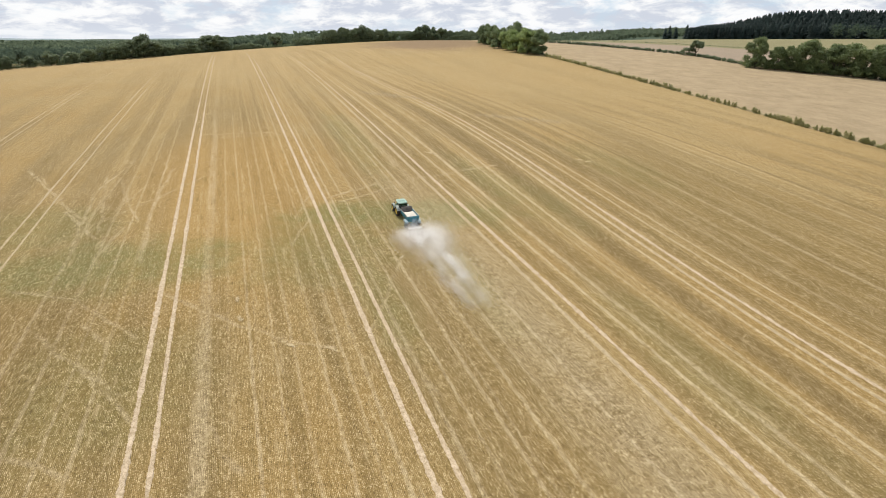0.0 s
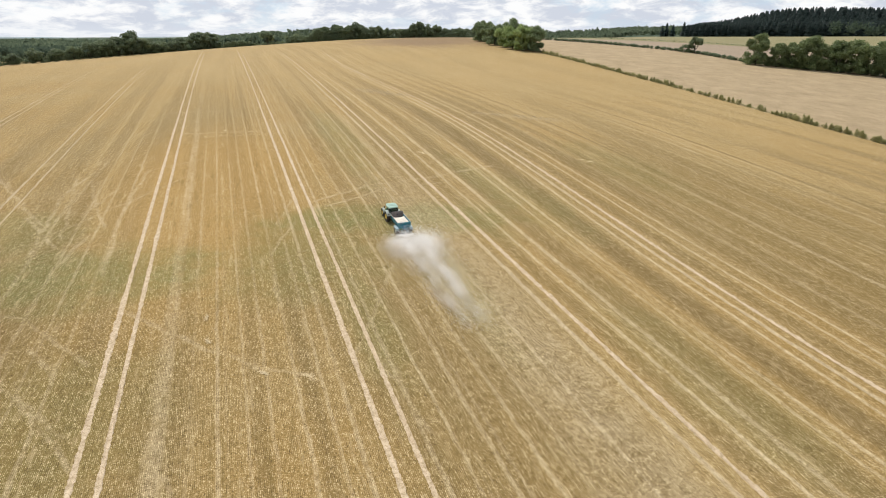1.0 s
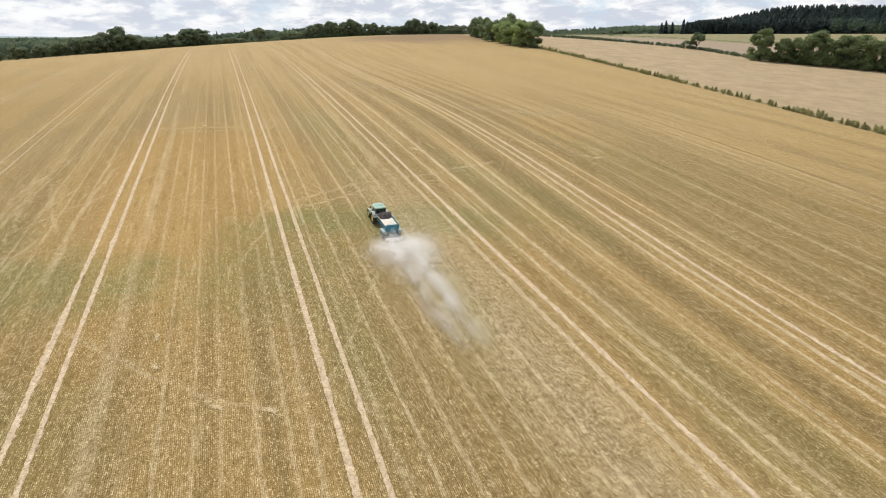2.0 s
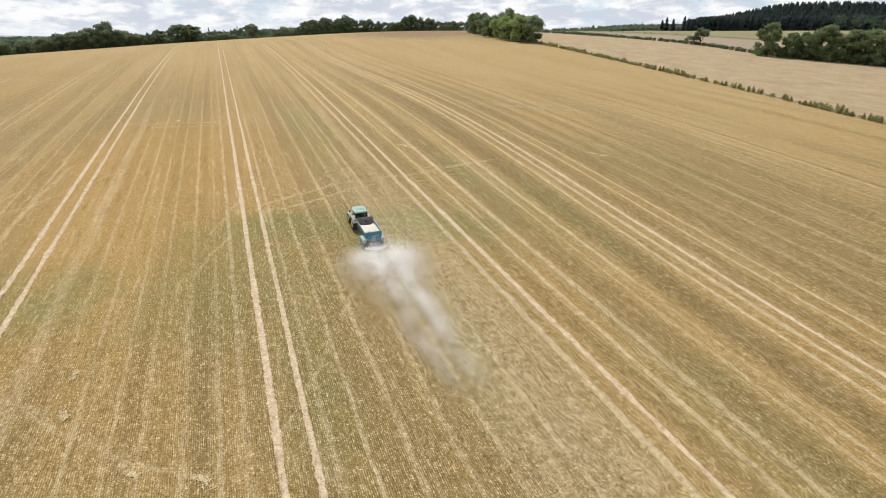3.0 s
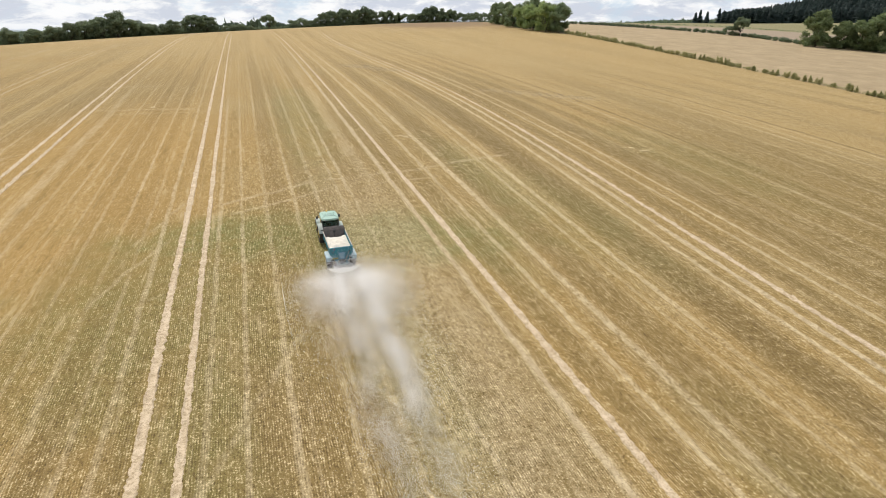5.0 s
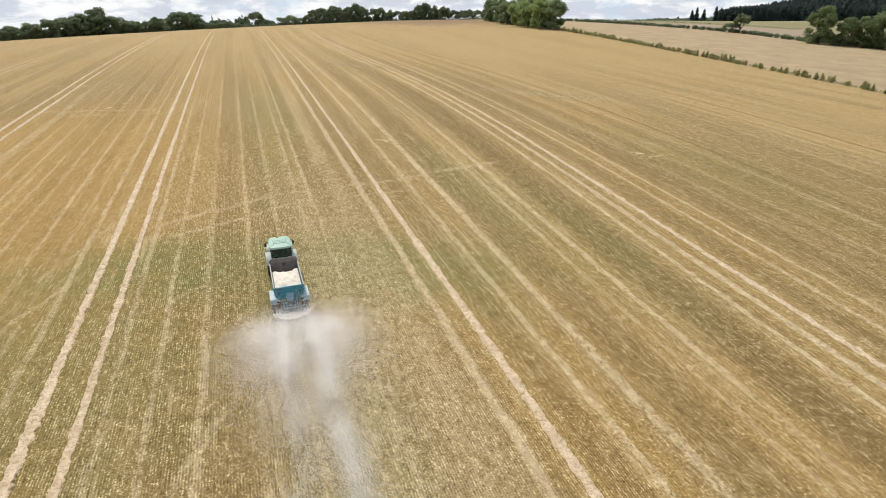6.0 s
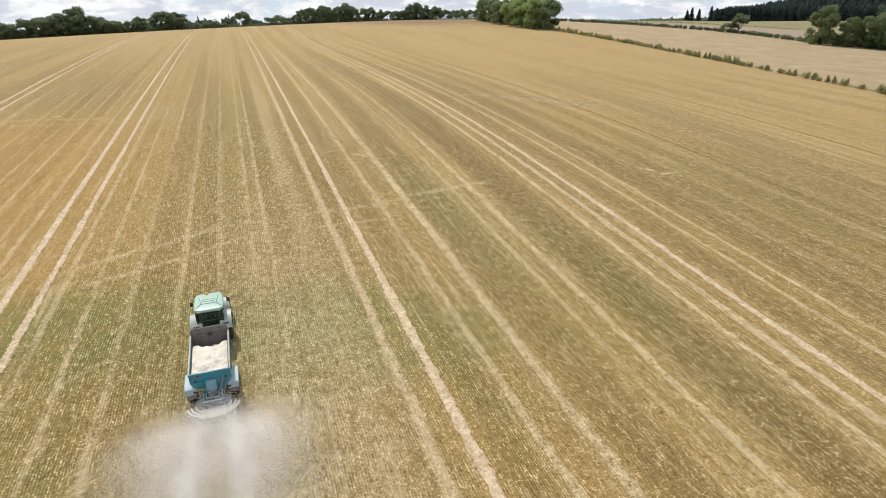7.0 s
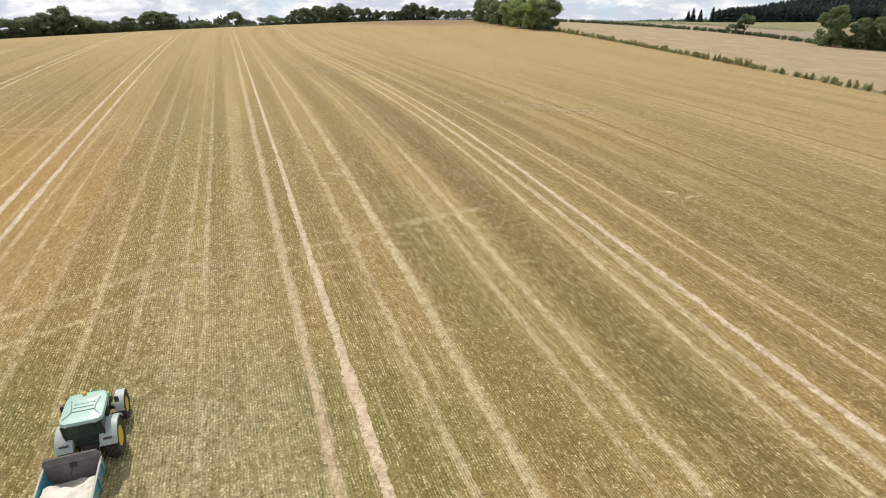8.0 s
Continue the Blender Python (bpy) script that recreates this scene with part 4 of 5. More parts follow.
def tractor(root_pose):
    t = tagged(new("tractor"), "green tractor with pale faded roof and yellow wheel rims", "tractor")
    R, RF = 0.97, 0.74          # wheel radii; the rear axle is the origin, +y ahead
    FA = 2.75
    for s in (-1, 1):
        wheel(t, (s * 0.98, 0, R), R, 0.60, 0.50, 20, M_YELLOW, s)
        wheel(t, (s * 0.95, FA, RF), RF, 0.48, 0.39, 18, M_YELLOW, s)

        def fender(bm, s=s):
            bm_arch(bm, (0, 0, R), R + 0.09, 28, 158, s * 0.56, s * 1.30, 0.04)
            bm_slab(bm, [((R + 0.10) * math.cos(radians(a)), R + (R + 0.10) * math.sin(radians(a))) for a in range(28, 159, 10)], s * 0.55, s * 0.60)
            bm_arch(bm, (0, 0, R), R + 0.03, 30, 156, s * 1.25, s * 1.31, 0.07)
        f = solid("rear_fender", fender, M_FENDER, t, "dusty grey-green fender")
        a = radians(140)
        solid("tail_light", lambda bm, s=s: bm_box(bm, (s * 0.92, (R + 0.14) * math.cos(a) - 0.02, R + (R + 0.14) * math.sin(a)), (0.38, 0.10, 0.14), 0.035, turn=(50, 0, 0)), M_DARK, f)
        solid("front_fender", lambda bm, s=s: bm_arch(bm, (0, FA, RF), RF + 0.08, 35, 165, s * 0.74, s * 1.18, 0.03), M_FENDER, t)

    def hood(bm):
        secs = ((1.02, 0.50, 1.72), (1.6, 0.47, 1.74), (2.3, 0.43, 1.68), (2.9, 0.39, 1.56), (3.25, 0.34, 1.36))
        rows = []
        for y, w, z in secs:
            rows.append([bm.verts.new(p) for p in ((-w, y, 0.85), (-w, y, z - 0.22), (-w * 0.86, y, z - 0.06), (-w * 0.45, y, z), (0, y, z + 0.02), (w * 0.45, y, z), (w * 0.86, y, z - 0.06), (w, y, z - 0.22), (w, y, 0.85))])
        for a, b in zip(rows, rows[1:]):
            for i in range(8):
                bm.faces.new((a[i], a[i + 1], b[i + 1], b[i]))
        bm.faces.new(rows[0]); bm.faces.new(rows[-1][::-1])
    h = solid("hood", hood, M_GREEN, t, "glossy green hood")
    for s in (-1, 1):
        solid("hood_grille", lambda bm, s=s: bm_box(bm, (s * 0.44, 2.5, 1.22), (0.05, 0.9, 0.32), 0.02, turn=(0, 0, s * 4)), M_DARK, h)
    solid("front_grille", lambda bm: bm_box(bm, (0, 3.27, 1.08), (0.56, 0.06, 0.42), 0.03), M_DARK, h)
    solid("chassis", lambda bm: (bm_box(bm, (0, 1.5, 0.78), (0.62, 3.4, 0.42), 0.05), bm_box(bm, (0, -0.1, 0.95), (0.8, 0.9, 0.6), 0.06)), M_DARK, t)
    solid("front_axle", lambda bm: bm_box(bm, (0, FA, RF), (1.6, 0.22, 0.22), 0.05), M_DARK, t)
    solid("rear_axle", lambda bm: bm_lathe(bm, [(-0.8, 0.16), (-0.4, 0.22), (0.4, 0.22), (0.8, 0.16)], 16, (0, 0, R)), M_DARK, t)
    solid("front_weight", lambda bm: [bm_box(bm, (x, 3.52, 0.78), (0.085, 0.36, 0.42), 0.03) for x in (-0.3, -0.2, -0.1, 0, 0.1, 0.2, 0.3)], M_GREEN, t)
    solid("fuel_tank", lambda bm: bm_box(bm, (-0.62, 1.05, 0.75), (0.34, 0.9, 0.5), 0.06), M_DARK, t)
    solid("step", lambda bm: [bm_box(bm, (0.72, 1.1, z), (0.3, 0.45, 0.04), 0.01) for z in (0.45, 0.75, 1.05)], M_DARK, t)
    # cab
    cab = solid("cab", lambda bm: (bm_box(bm, (0, 0.42, 1.28), (1.10, 1.55, 0.42), 0.05), bm_box(bm, (0, -0.52, 1.42), (1.44, 0.16, 0.20), 0.03)), M_DARK, t, "dark lower cab")
    FEET = ((-0.74, -0.62, 1.50), (0.74, -0.62, 1.50), (-0.76, 0.42, 1.45), (0.76, 0.42, 1.45), (-0.56, 1.12, 1.45), (0.56, 1.12, 1.45))
    HEAD = ((-0.83, -0.76, 2.70), (0.83, -0.76, 2.70), (-0.78, 0.42, 2.72), (0.78, 0.42, 2.72), (-0.70, 0.98, 2.70), (0.70, 0.98, 2.70))
    for a, b in zip(FEET, HEAD):
        mid = tuple((p + q) / 2 + d for p, q, d in zip(a, b, (0.05 if a[0] > 0 else -0.05, 0, 0)))
        solid("pillar", lambda bm, a=a, b=b, m=mid: bm_tube(bm, (a, m, b), 0.045, 6), M_DARK, cab)

    def pane(corners):
        def make(bm):
            P = [Vector(c) for c in corners]
            n = (P[1] - P[0]).cross(P[3] - P[0]).normalized() * 0.006
            lo = [bm.verts.new(p - n) for p in P]; hi = [bm.verts.new(p + n) for p in P]
            bm.faces.new(lo); bm.faces.new(hi[::-1])
            for i in range(4):
                bm.faces.new((lo[i], hi[i], hi[(i + 1) % 4], lo[(i + 1) % 4]))
        return make
    for i, j in ((0, 1), (4, 5), (0, 2), (1, 3), (2, 4), (3, 5)):
        g = solid("window", pane((FEET[i], FEET[j], HEAD[j], HEAD[i])), M_GLASS, cab, "tinted glass pane")
        g.visible_shadow = False
    solid("window_bar", lambda bm: bm_tube(bm, ((-0.76, -0.68, 1.98), (0.76, -0.68, 1.98)), 0.02, 6), M_DARK, cab)
    seat = solid("seat", lambda bm: (bm_box(bm, (0, 0.18, 1.62), (0.52, 0.52, 0.16), 0.05), bm_box(bm, (0, -0.06, 1.95), (0.48, 0.14, 0.62), 0.05, turn=(-8, 0, 0))), M_DARK, cab, "black driving seat")
    solid("console", lambda bm: (bm_box(bm, (0, 0.92, 1.72), (0.5, 0.24, 0.5), 0.04), bm_box(bm, (0.42, 0.25, 1.68), (0.2, 0.6, 0.3), 0.04)), M_DARK, cab)
    solid("steering_wheel", lambda bm: bm_tube(bm, [(0.2 * math.cos(k * math.pi / 8), 0.66 + 0.17 * math.sin(k * math.pi / 8), 2.02 + 0.1 * math.sin(k * math.pi / 8)) for k in range(17)], 0.018, 6), M_DARK, cab)

    def roof(bm):
        # rounded slab, slightly domed, narrower ahead
        n, rows = 24, []
        for k, (sc, z) in enumerate(((0.93, 2.66), (1.0, 2.72), (1.0, 2.80), (0.955, 2.87), (0.80, 2.895), (0.45, 2.91))):
            ring = []
            for j in range(n):
                a = 2 * math.pi * j / n
                ca, sa = math.cos(a), math.sin(a)
                x = 0.93 * math.copysign(abs(ca) ** 0.34, ca) * (1 - 0.03 * sa)
                y = 1.13 * math.copysign(abs(sa) ** 0.34, sa)
                ring.append(bm.verts.new((x * sc, 0.30 + y * sc, z + 0.03 * (sa > 0.5))))
            rows.append(ring)
        for a, b in zip(rows, rows[1:]):
            for j in range(n):
                bm.faces.new((a[j], a[(j + 1) % n], b[(j + 1) % n], b[j]))
        bm.faces.new(rows[0][::-1]); bm.faces.new(rows[-1])
    top = solid("roof", roof, M_ROOF, t, "pale faded green roof panel", 40)
    solid("roof_rib", lambda bm: bm_box(bm, (0, 0.52, 2.915), (0.86, 0.06, 0.05), 0.012), M_RIB, top)
    solid("roof_rib", lambda bm: bm_box(bm, (0, 0.26, 2.915), (0.86, 0.05, 0.05), 0.012), M_RIB, top)
    solid("roof_rib", lambda bm: bm_box(bm, (0, -0.02, 2.913), (0.98, 0.05, 0.05), 0.012), M_RIB, top)
    for s in (-1, 1):
        solid("roof_groove", lambda bm, s=s: bm_tube(bm, ((s * 0.78, -0.45, 2.90), (s * 0.52, -0.10, 2.915), (s * 0.50, 0.20, 2.915), (s * 0.62, 0.9, 2.90)), 0.022, 6), M_RIB, top)
        solid("mirror_arm", lambda bm, s=s: bm_tube(bm, ((s * 0.72, 1.0, 2.55), (s * 1.0, 1.12, 2.62), (s * 1.18, 1.12, 2.55)), 0.018, 6), M_DARK, cab)
        mirror = solid("mirror", lambda bm, s=s: bm_box(bm, (s * 1.18, 1.12, 2.36), (0.20, 0.07, 0.34), 0.03), M_DARK, cab, "folding side mirror")
        solid("work_lamp", lambda bm, s=s: bm_box(bm, (s * 0.6, -0.83, 2.74), (0.2, 0.06, 0.09), 0.02), M_STEEL, top)
    solid("beacon", lambda bm: bm_lathe(bm, [(0, 0.09), (0.03, 0.10), (0.11, 0.10), (0.17, 0.075), (0.19, 0.03)], 16), M_AMBER, top, "amber dome on the roof").matrix_basis = pose(-0.12, 1.25, 2.88, 0, -90, 0)
    solid("receiver", lambda bm: bm_box(bm, (0.36, 1.36, 2.86), (0.42, 0.2, 0.07), 0.03), M_GREEN, top, "bright green receiver bar")
    solid("aerial", lambda bm: (bm_tube(bm, ((-0.88, 1.08, 2.6), (-0.90, 1.10, 2.92)), 0.012, 6), bm_box(bm, (-0.90, 1.10, 2.94), (0.06, 0.06, 0.08), 0.02)), M_DARK, cab)
    solid("exhaust", lambda bm: bm_tube(bm, ((0.60, 1.30, 1.3), (0.62, 1.30, 2.3), (0.62, 1.28, 2.75), (0.62, 1.22, 2.85)), 0.06, 10), M_DARK, t)
    for s in (-1, 1):
        solid("lift_arm", lambda bm, s=s: bm_tube(bm, ((s * 0.36, -0.2, 0.75), (s * 0.40, -0.75, 0.62), (s * 0.42, -1.15, 0.58)), 0.035, 6), M_DARK, t)
        solid("lift_rod", lambda bm, s=s: bm_tube(bm, ((s * 0.36, -0.35, 1.3), (s * 0.40, -0.8, 0.65)), 0.025, 6), M_STEEL, t)
    solid("hose", lambda bm: [bm_tube(bm, ((x, -0.35, 1.25), (x * 1.1, -0.75, 1.35), (x * 0.8, -1.25, 1.05), (x * 0.6, -1.6, 0.95)), 0.016, 6) for x in (-0.12, -0.02, 0.09, 0.16)], M_DARK, t)
    solid("hitch", lambda bm: bm_box(bm, (0, -0.72, 0.5), (0.16, 0.7, 0.1), 0.02), M_DARK, t)
    t.matrix_basis = root_pose
    return t


def lime_spreader(root_pose):
    t = tagged(new("lime_spreader"), "blue trailed lime spreader with full hopper and rear discs", "spreader")
    Y0, Y1 = -2.05, 2.05
    for s in (-1, 1):
        def side_wall(bm, s=s):
            out = [(1.12, 2.42), (1.12, 1.78), (0.68, 0.98), (0.63, 1.0), (1.06, 1.80), (1.06, 2.42)]
            bm_slab(bm, [(s * x, z) for x, z in out], Y0, Y1, "y")
        w = solid("side_wall", side_wall, M_BLUE, t)
        solid("top_rail", lambda bm, s=s: bm_box(bm, (s * 1.10, 0, 2.43), (0.09, 4.16, 0.06), 0.02), M_RAIL, w, "dusty cream top rail")
        for y in (-1.2, -0.2, 0.8, 1.7):
            solid("rib", lambda bm, s=s, y=y: bm_slab(bm, [(s * 1.12, 2.38), (s * 1.17, 2.38), (s * 1.17, 1.78), (s * 0.74, 0.98), (s * 0.68, 0.98), (s * 1.12, 1.78)], y - 0.04, y + 0.04, "y"), M_BLUE, w)
        wheel(t, (s * 1.16, -1.25, 0.70), 0.70, 0.46, 0.36, 18, M_FENDER, s)

        def guard(bm, s=s):
            x0, x1 = s * 0.86, s * 1.44
            out = [(-2.10, 1.00), (-2.10, 1.42), (-1.85, 1.52), (-0.72, 1.52), (-0.48, 1.30), (-0.53, 1.27), (-0.75, 1.46), (-1.83, 1.46), (-2.05, 1.38), (-2.05, 1.00)]
            bm_slab(bm, out, x0, x1, "x")
            bm_slab(bm, [(-2.10, 1.22), (-2.10, 1.42), (-1.85, 1.52), (-0.72, 1.52), (-0.5, 1.32), (-0.62, 1.22)], x1, x1 + s * 0.02, "x")
        g = solid("mudguard", guard, M_GUARD, t, "pale dusty blue mudguard")
        solid("mud_flap", lambda bm, s=s: bm_box(bm, (s * 1.15, -2.09, 0.88), (0.52, 0.03, 0.30), 0.01), M_BOARD, g)
        solid("chassis_rail", lambda bm, s=s: bm_box(bm, (s * 0.45, -0.1, 0.86), (0.12, 4.6, 0.22), 0.015), M_BLUE, t)
        solid("tail_light", lambda bm, s=s: bm_box(bm, (s * 0.86, -2.13, 1.20), (0.30, 0.07, 0.14), 0.02), M_DARK, t)
    solid("floor_belt", lambda bm: bm_box(bm, (0, 0, 1.0), (1.36, 4.1, 0.06), 0.01), M_INSIDE, t)

    def rear(bm):
        bm_slab(bm, [(-1.06, 2.40), (1.06, 2.40), (1.06, 1.80), (0.63, 0.98), (-0.63, 0.98), (-1.06, 1.80)], Y0 + 0.002, Y0 + 0.06, "y")
        bm_box(bm, (0, Y0 - 0.03, 2.40), (2.28, 0.10, 0.10), 0.02)
        bm_box(bm, (0, Y0 - 0.03, 1.82), (2.20, 0.07, 0.08), 0.02)
        for x in (-0.9, 0.9):
            bm_box(bm, (x, Y0 - 0.03, 2.1), (0.08, 0.07, 0.52), 0.015)
    r = solid("rear_board", rear, M_BLUE, t)
    solid("marker_light", lambda bm: bm_lathe(bm, [(0, 0.07), (0.03, 0.07), (0.05, 0.04)], 14), M_RED, r).matrix_basis = pose(-0.66, Y0 - 0.085, 2.28, 0, 0, -90)
    solid("marker_light", lambda bm: bm_lathe(bm, [(0, 0.07), (0.03, 0.07), (0.05, 0.04)], 14), M_DARK, r).matrix_basis = pose(-0.8, Y0 - 0.085, 1.95, 0, 0, -90)
    solid("marker_light", lambda bm: bm_lathe(bm, [(0, 0.07), (0.03, 0.07), (0.05, 0.04)], 14), M_DARK, r).matrix_basis = pose(0.8, Y0 - 0.085, 1.95, 0, 0, -90)
    ch = solid("chute", lambda bm: bm_box(bm, (0, Y0 - 0.20, 1.62), (0.56, 0.30, 0.62), 0.02, (1, 0.55), (0, 0.07)), M_PALEBLUE, t, "pale worn blue discharge chute")
    solid("chute_mouth", lambda bm: bm_box(bm, (0, Y0 - 0.26, 1.16), (0.46, 0.36, 0.32), 0.02), M_INSIDE, ch)
    solid("door_lever", lambda bm: bm_tube(bm, ((0.42, Y0 - 0.1, 1.25), (0.62, Y0 - 0.16, 1.75), (0.70, Y0 - 0.12, 1.95)), 0.03, 8), M_STEEL, r)
    solid("door_ram", lambda bm: (bm_tube(bm, ((0.36, Y0 - 0.2, 1.1), (0.56, Y0 - 0.14, 1.5)), 0.045, 8), bm_tube(bm, ((0.72, Y0 - 0.16, 1.15), (0.78, Y0 - 0.12, 1.6)), 0.03, 8)), M_STEEL, r)
    pl = solid("number_plate", lambda bm: bm_box(bm, (-0.60, Y0 - 0.09, 1.32), (0.46, 0.02, 0.12), 0.004), M_PLATE, t, "yellow plate with plain dark bars")
    for x in (-0.72, -0.62, -0.50):
        solid("bar", lambda bm, x=x: bm_box(bm, (x, Y0 - 0.104, 1.32), (0.07, 0.006, 0.07), 0.0), M_DARK, pl)

    def headboard(bm):
        bm_slab(bm, [(-1.12, 2.42), (-1.12, 1.78), (-0.66, 0.98), (0.66, 0.98), (1.12, 1.78), (1.12, 2.42), (1.08, 2.72), (0.94, 2.86), (-0.94, 2.86), (-1.08, 2.72)], Y1 - 0.002, Y1 + 0.055, "y")
    h = solid("headboard", headboard, M_BOARD, t, "grey-brown raised front board")
    solid("headboard_lip", lambda bm: bm_slab(bm, [(Y1 - 0.02, 2.46), (Y1 - 0.06, 2.52), (Y1 - 0.01, 2.84), (Y1 + 0.06, 2.88), (Y1 + 0.09, 2.86), (Y1 + 0.03, 2.80)], -1.0, 1.0, "x"), M_BOARD, h)
    solid("feed_rod", lambda bm: (bm_tube(bm, ((0.02, 1.95, 2.45), (0.0, 1.75, 2.3), (-0.06, 1.45, 2.02)), 0.025, 6), bm_box(bm, (0.02, 1.98, 2.36), (0.24, 0.08, 0.22), 0.02)), M_DARK, t)
    solid("axle", lambda bm: bm_lathe(bm, [(-1.0, 0.07), (1.0, 0.07)], 14, (0, -1.25, 0.70)), M_DARK, t)
    solid("drawbar", lambda bm: (bm_tube(bm, ((-0.45, 2.1, 0.82), (-0.08, 3.55, 0.58)), 0.07, 8), bm_tube(bm, ((0.45, 2.1, 0.82), (0.08, 3.55, 0.58)), 0.07, 8), bm_box(bm, (0, 3.62, 0.56), (0.22, 0.34, 0.12), 0.03)), M_DARK, t)
    solid("drive_shaft", lambda bm: bm_tube(bm, ((0, 2.0, 0.95), (0, 3.9, 0.80)), 0.06, 10), M_DARK, t)
    solid("jack_leg", lambda bm: bm_tube(bm, ((-0.45, 2.6, 0.45), (-0.45, 2.6, 1.1)), 0.045, 8), M_STEEL, t)
    # spinner deck
    deck = solid("spinner_deck", lambda bm: (bm_box(bm, (0, -2.62, 0.72), (1.5, 1.0, 0.06), 0.015), bm_box(bm, (0, -2.2, 0.80), (1.3, 0.2, 0.14), 0.02)), M_DARK, t)
    for s in (-1, 1):
        d = solid("disc", lambda bm, s=s: bm_lathe(bm, [(0, 0.50), (0.02, 0.50), (0.05, 0.16), (0.12, 0.12), (0.14, 0.03)], 28), M_STEEL, t, "steel spinning disc")
        d.matrix_basis = pose(s * 0.45, -2.72, 0.80, 0, -90, 0)
        for k in range(4):
            a = k * 90 + 20 * s
            solid("vane", lambda bm, a=a: bm_box(bm, (0.05, 0.30 * math.cos(radians(a)), 0.30 * math.sin(radians(a))), (0.07, 0.36, 0.02), 0.004, turn=(a, 0, 0)), M_STEEL, d)
    solid("guard_rail", lambda bm: bm_tube(bm, ((-0.52, -2.15, 1.06), (-0.50, -2.95, 1.04), (0.50, -2.95, 1.04), (0.52, -2.15, 1.06)), 0.045, 8), M_GUARD, t, "pale tubular guard rail")
    solid("guard_rail", lambda bm: bm_tube(bm, ((-0.34, -2.2, 1.12), (-0.33, -2.75, 1.12), (0.33, -2.75, 1.12), (0.34, -2.2, 1.12)), 0.03, 8), M_GUARD, t)
    solid("brace", lambda bm: [bm_tube(bm, ((x, -2.12, 1.22), (x * 0.8, -2.9, 1.05)), 0.025, 6) for x in (-0.72, 0.72)], M_STEEL, t)
    t.matrix_basis = root_pose
    return t


HEAD = Vector((-0.349, 0.937, 0.0)).normalized()
RIG = Vector((-6.0, 100.05, 0.0))


def rig_pose(s, offset=0.0):
    """A place s metres ahead of the trailer's middle, level with the sloping ground."""
    p = RIG + HEAD * s + Vector((HEAD.y, -HEAD.x, 0)) * offset
    g = lambda q: float(ground_z(q.x, q.y))
    up = math.degrees(math.atan((g(p + HEAD) - g(p - HEAD)) / 2))
    side = Vector((HEAD.y, -HEAD.x, 0))
    tip = math.degrees(math.atan((g(p + side) - g(p - side)) / 2))
    return pose(p.x, p.y, g(p) + 0.01, 0, 0, math.degrees(math.atan2(-HEAD.x, HEAD.y))) @ pose(0, 0, 0, up, 0, 0) @ pose(0, 0, 0, 0, -tip, 0)


tractor(rig_pose(4.98))
lime_spreader(rig_pose(0.0))


def lime_load():
    """A heap of ground lime that fills the hopper, low at the front."""
    nx, ny = 41, 81
    xs, ys = np.linspace(-1.0, 1.0, nx), np.linspace(-2.0, 1.95, ny)
    X, Y = np.meshgrid(xs, ys)
    Z = 2.12 + 0.26 * np.exp(-(X / 0.75) ** 2) * np.exp(-((Y + 0.1) / 1.5) ** 2) - 0.62 * smooth(0.75, 1.75, Y + 0.25 * np.cos(X * 3.0))
    for x, y, a, r in ((-0.15, 0.95, 0.14, 0.22), (0.2, -0.6, 0.08, 0.3), (-0.4, -1.1, 0.07, 0.35), (0.35, -1.4, -0.06, 0.3), (-0.1, -0.8, -0.09, 0.2), (-0.62, 1.35, 0.16, 0.3), (0.8, 1.2, 0.15, 0.25)):
        Z += a * np.exp(-((X - x) ** 2 + (Y - y) ** 2) / r ** 2)
    Z += np.array([[0.075 * noise.fractal(Vector((x * 2.2, y * 2.2, 4.0)), 1.0, 2.0, 4) for x in xs] for y in ys])
    top = np.stack([X.ravel() * (0.62 + 0.38 * np.clip((Z.ravel() - 1.0) / 0.85, 0, 1)), Y.ravel(), Z.ravel()], 1)
    bottom = np.array([[-0.6, -2.0, 1.05], [0.6, -2.0, 1.05], [0.6, 1.95, 1.05], [-0.6, 1.95, 1.05]])
    V = np.concatenate([top, bottom])
    F = [tuple(f) for f in grid_faces(nx, ny)]
    n = nx * ny
    rim0, rim1 = list(range(nx)), list(range(nx * (ny - 1), nx * ny))
    F += [tuple(rim0[::-1] + [n, n + 1]), tuple(rim1 + [n + 2, n + 3])]
    F += [tuple([nx * j for j in range(ny)] + [n + 3, n]), tuple([nx * j + nx - 1 for j in range(ny)][::-1] + [n + 1, n + 2])]
    me = bpy.data.meshes.new("lime_load")
    me.from_pydata([tuple(v) for v in V], [], F)
    me.polygons.foreach_set("use_smooth", [True] * len(me.polygons))
    me.materials.append(M_LIMEDUST)
    ob = new("lime_load", me)
    ob.matrix_basis = rig_pose(0.0)
    return tagged(ob, "heap of cream powdered lime filling the spreader hopper", "lime heap")


lime_load()


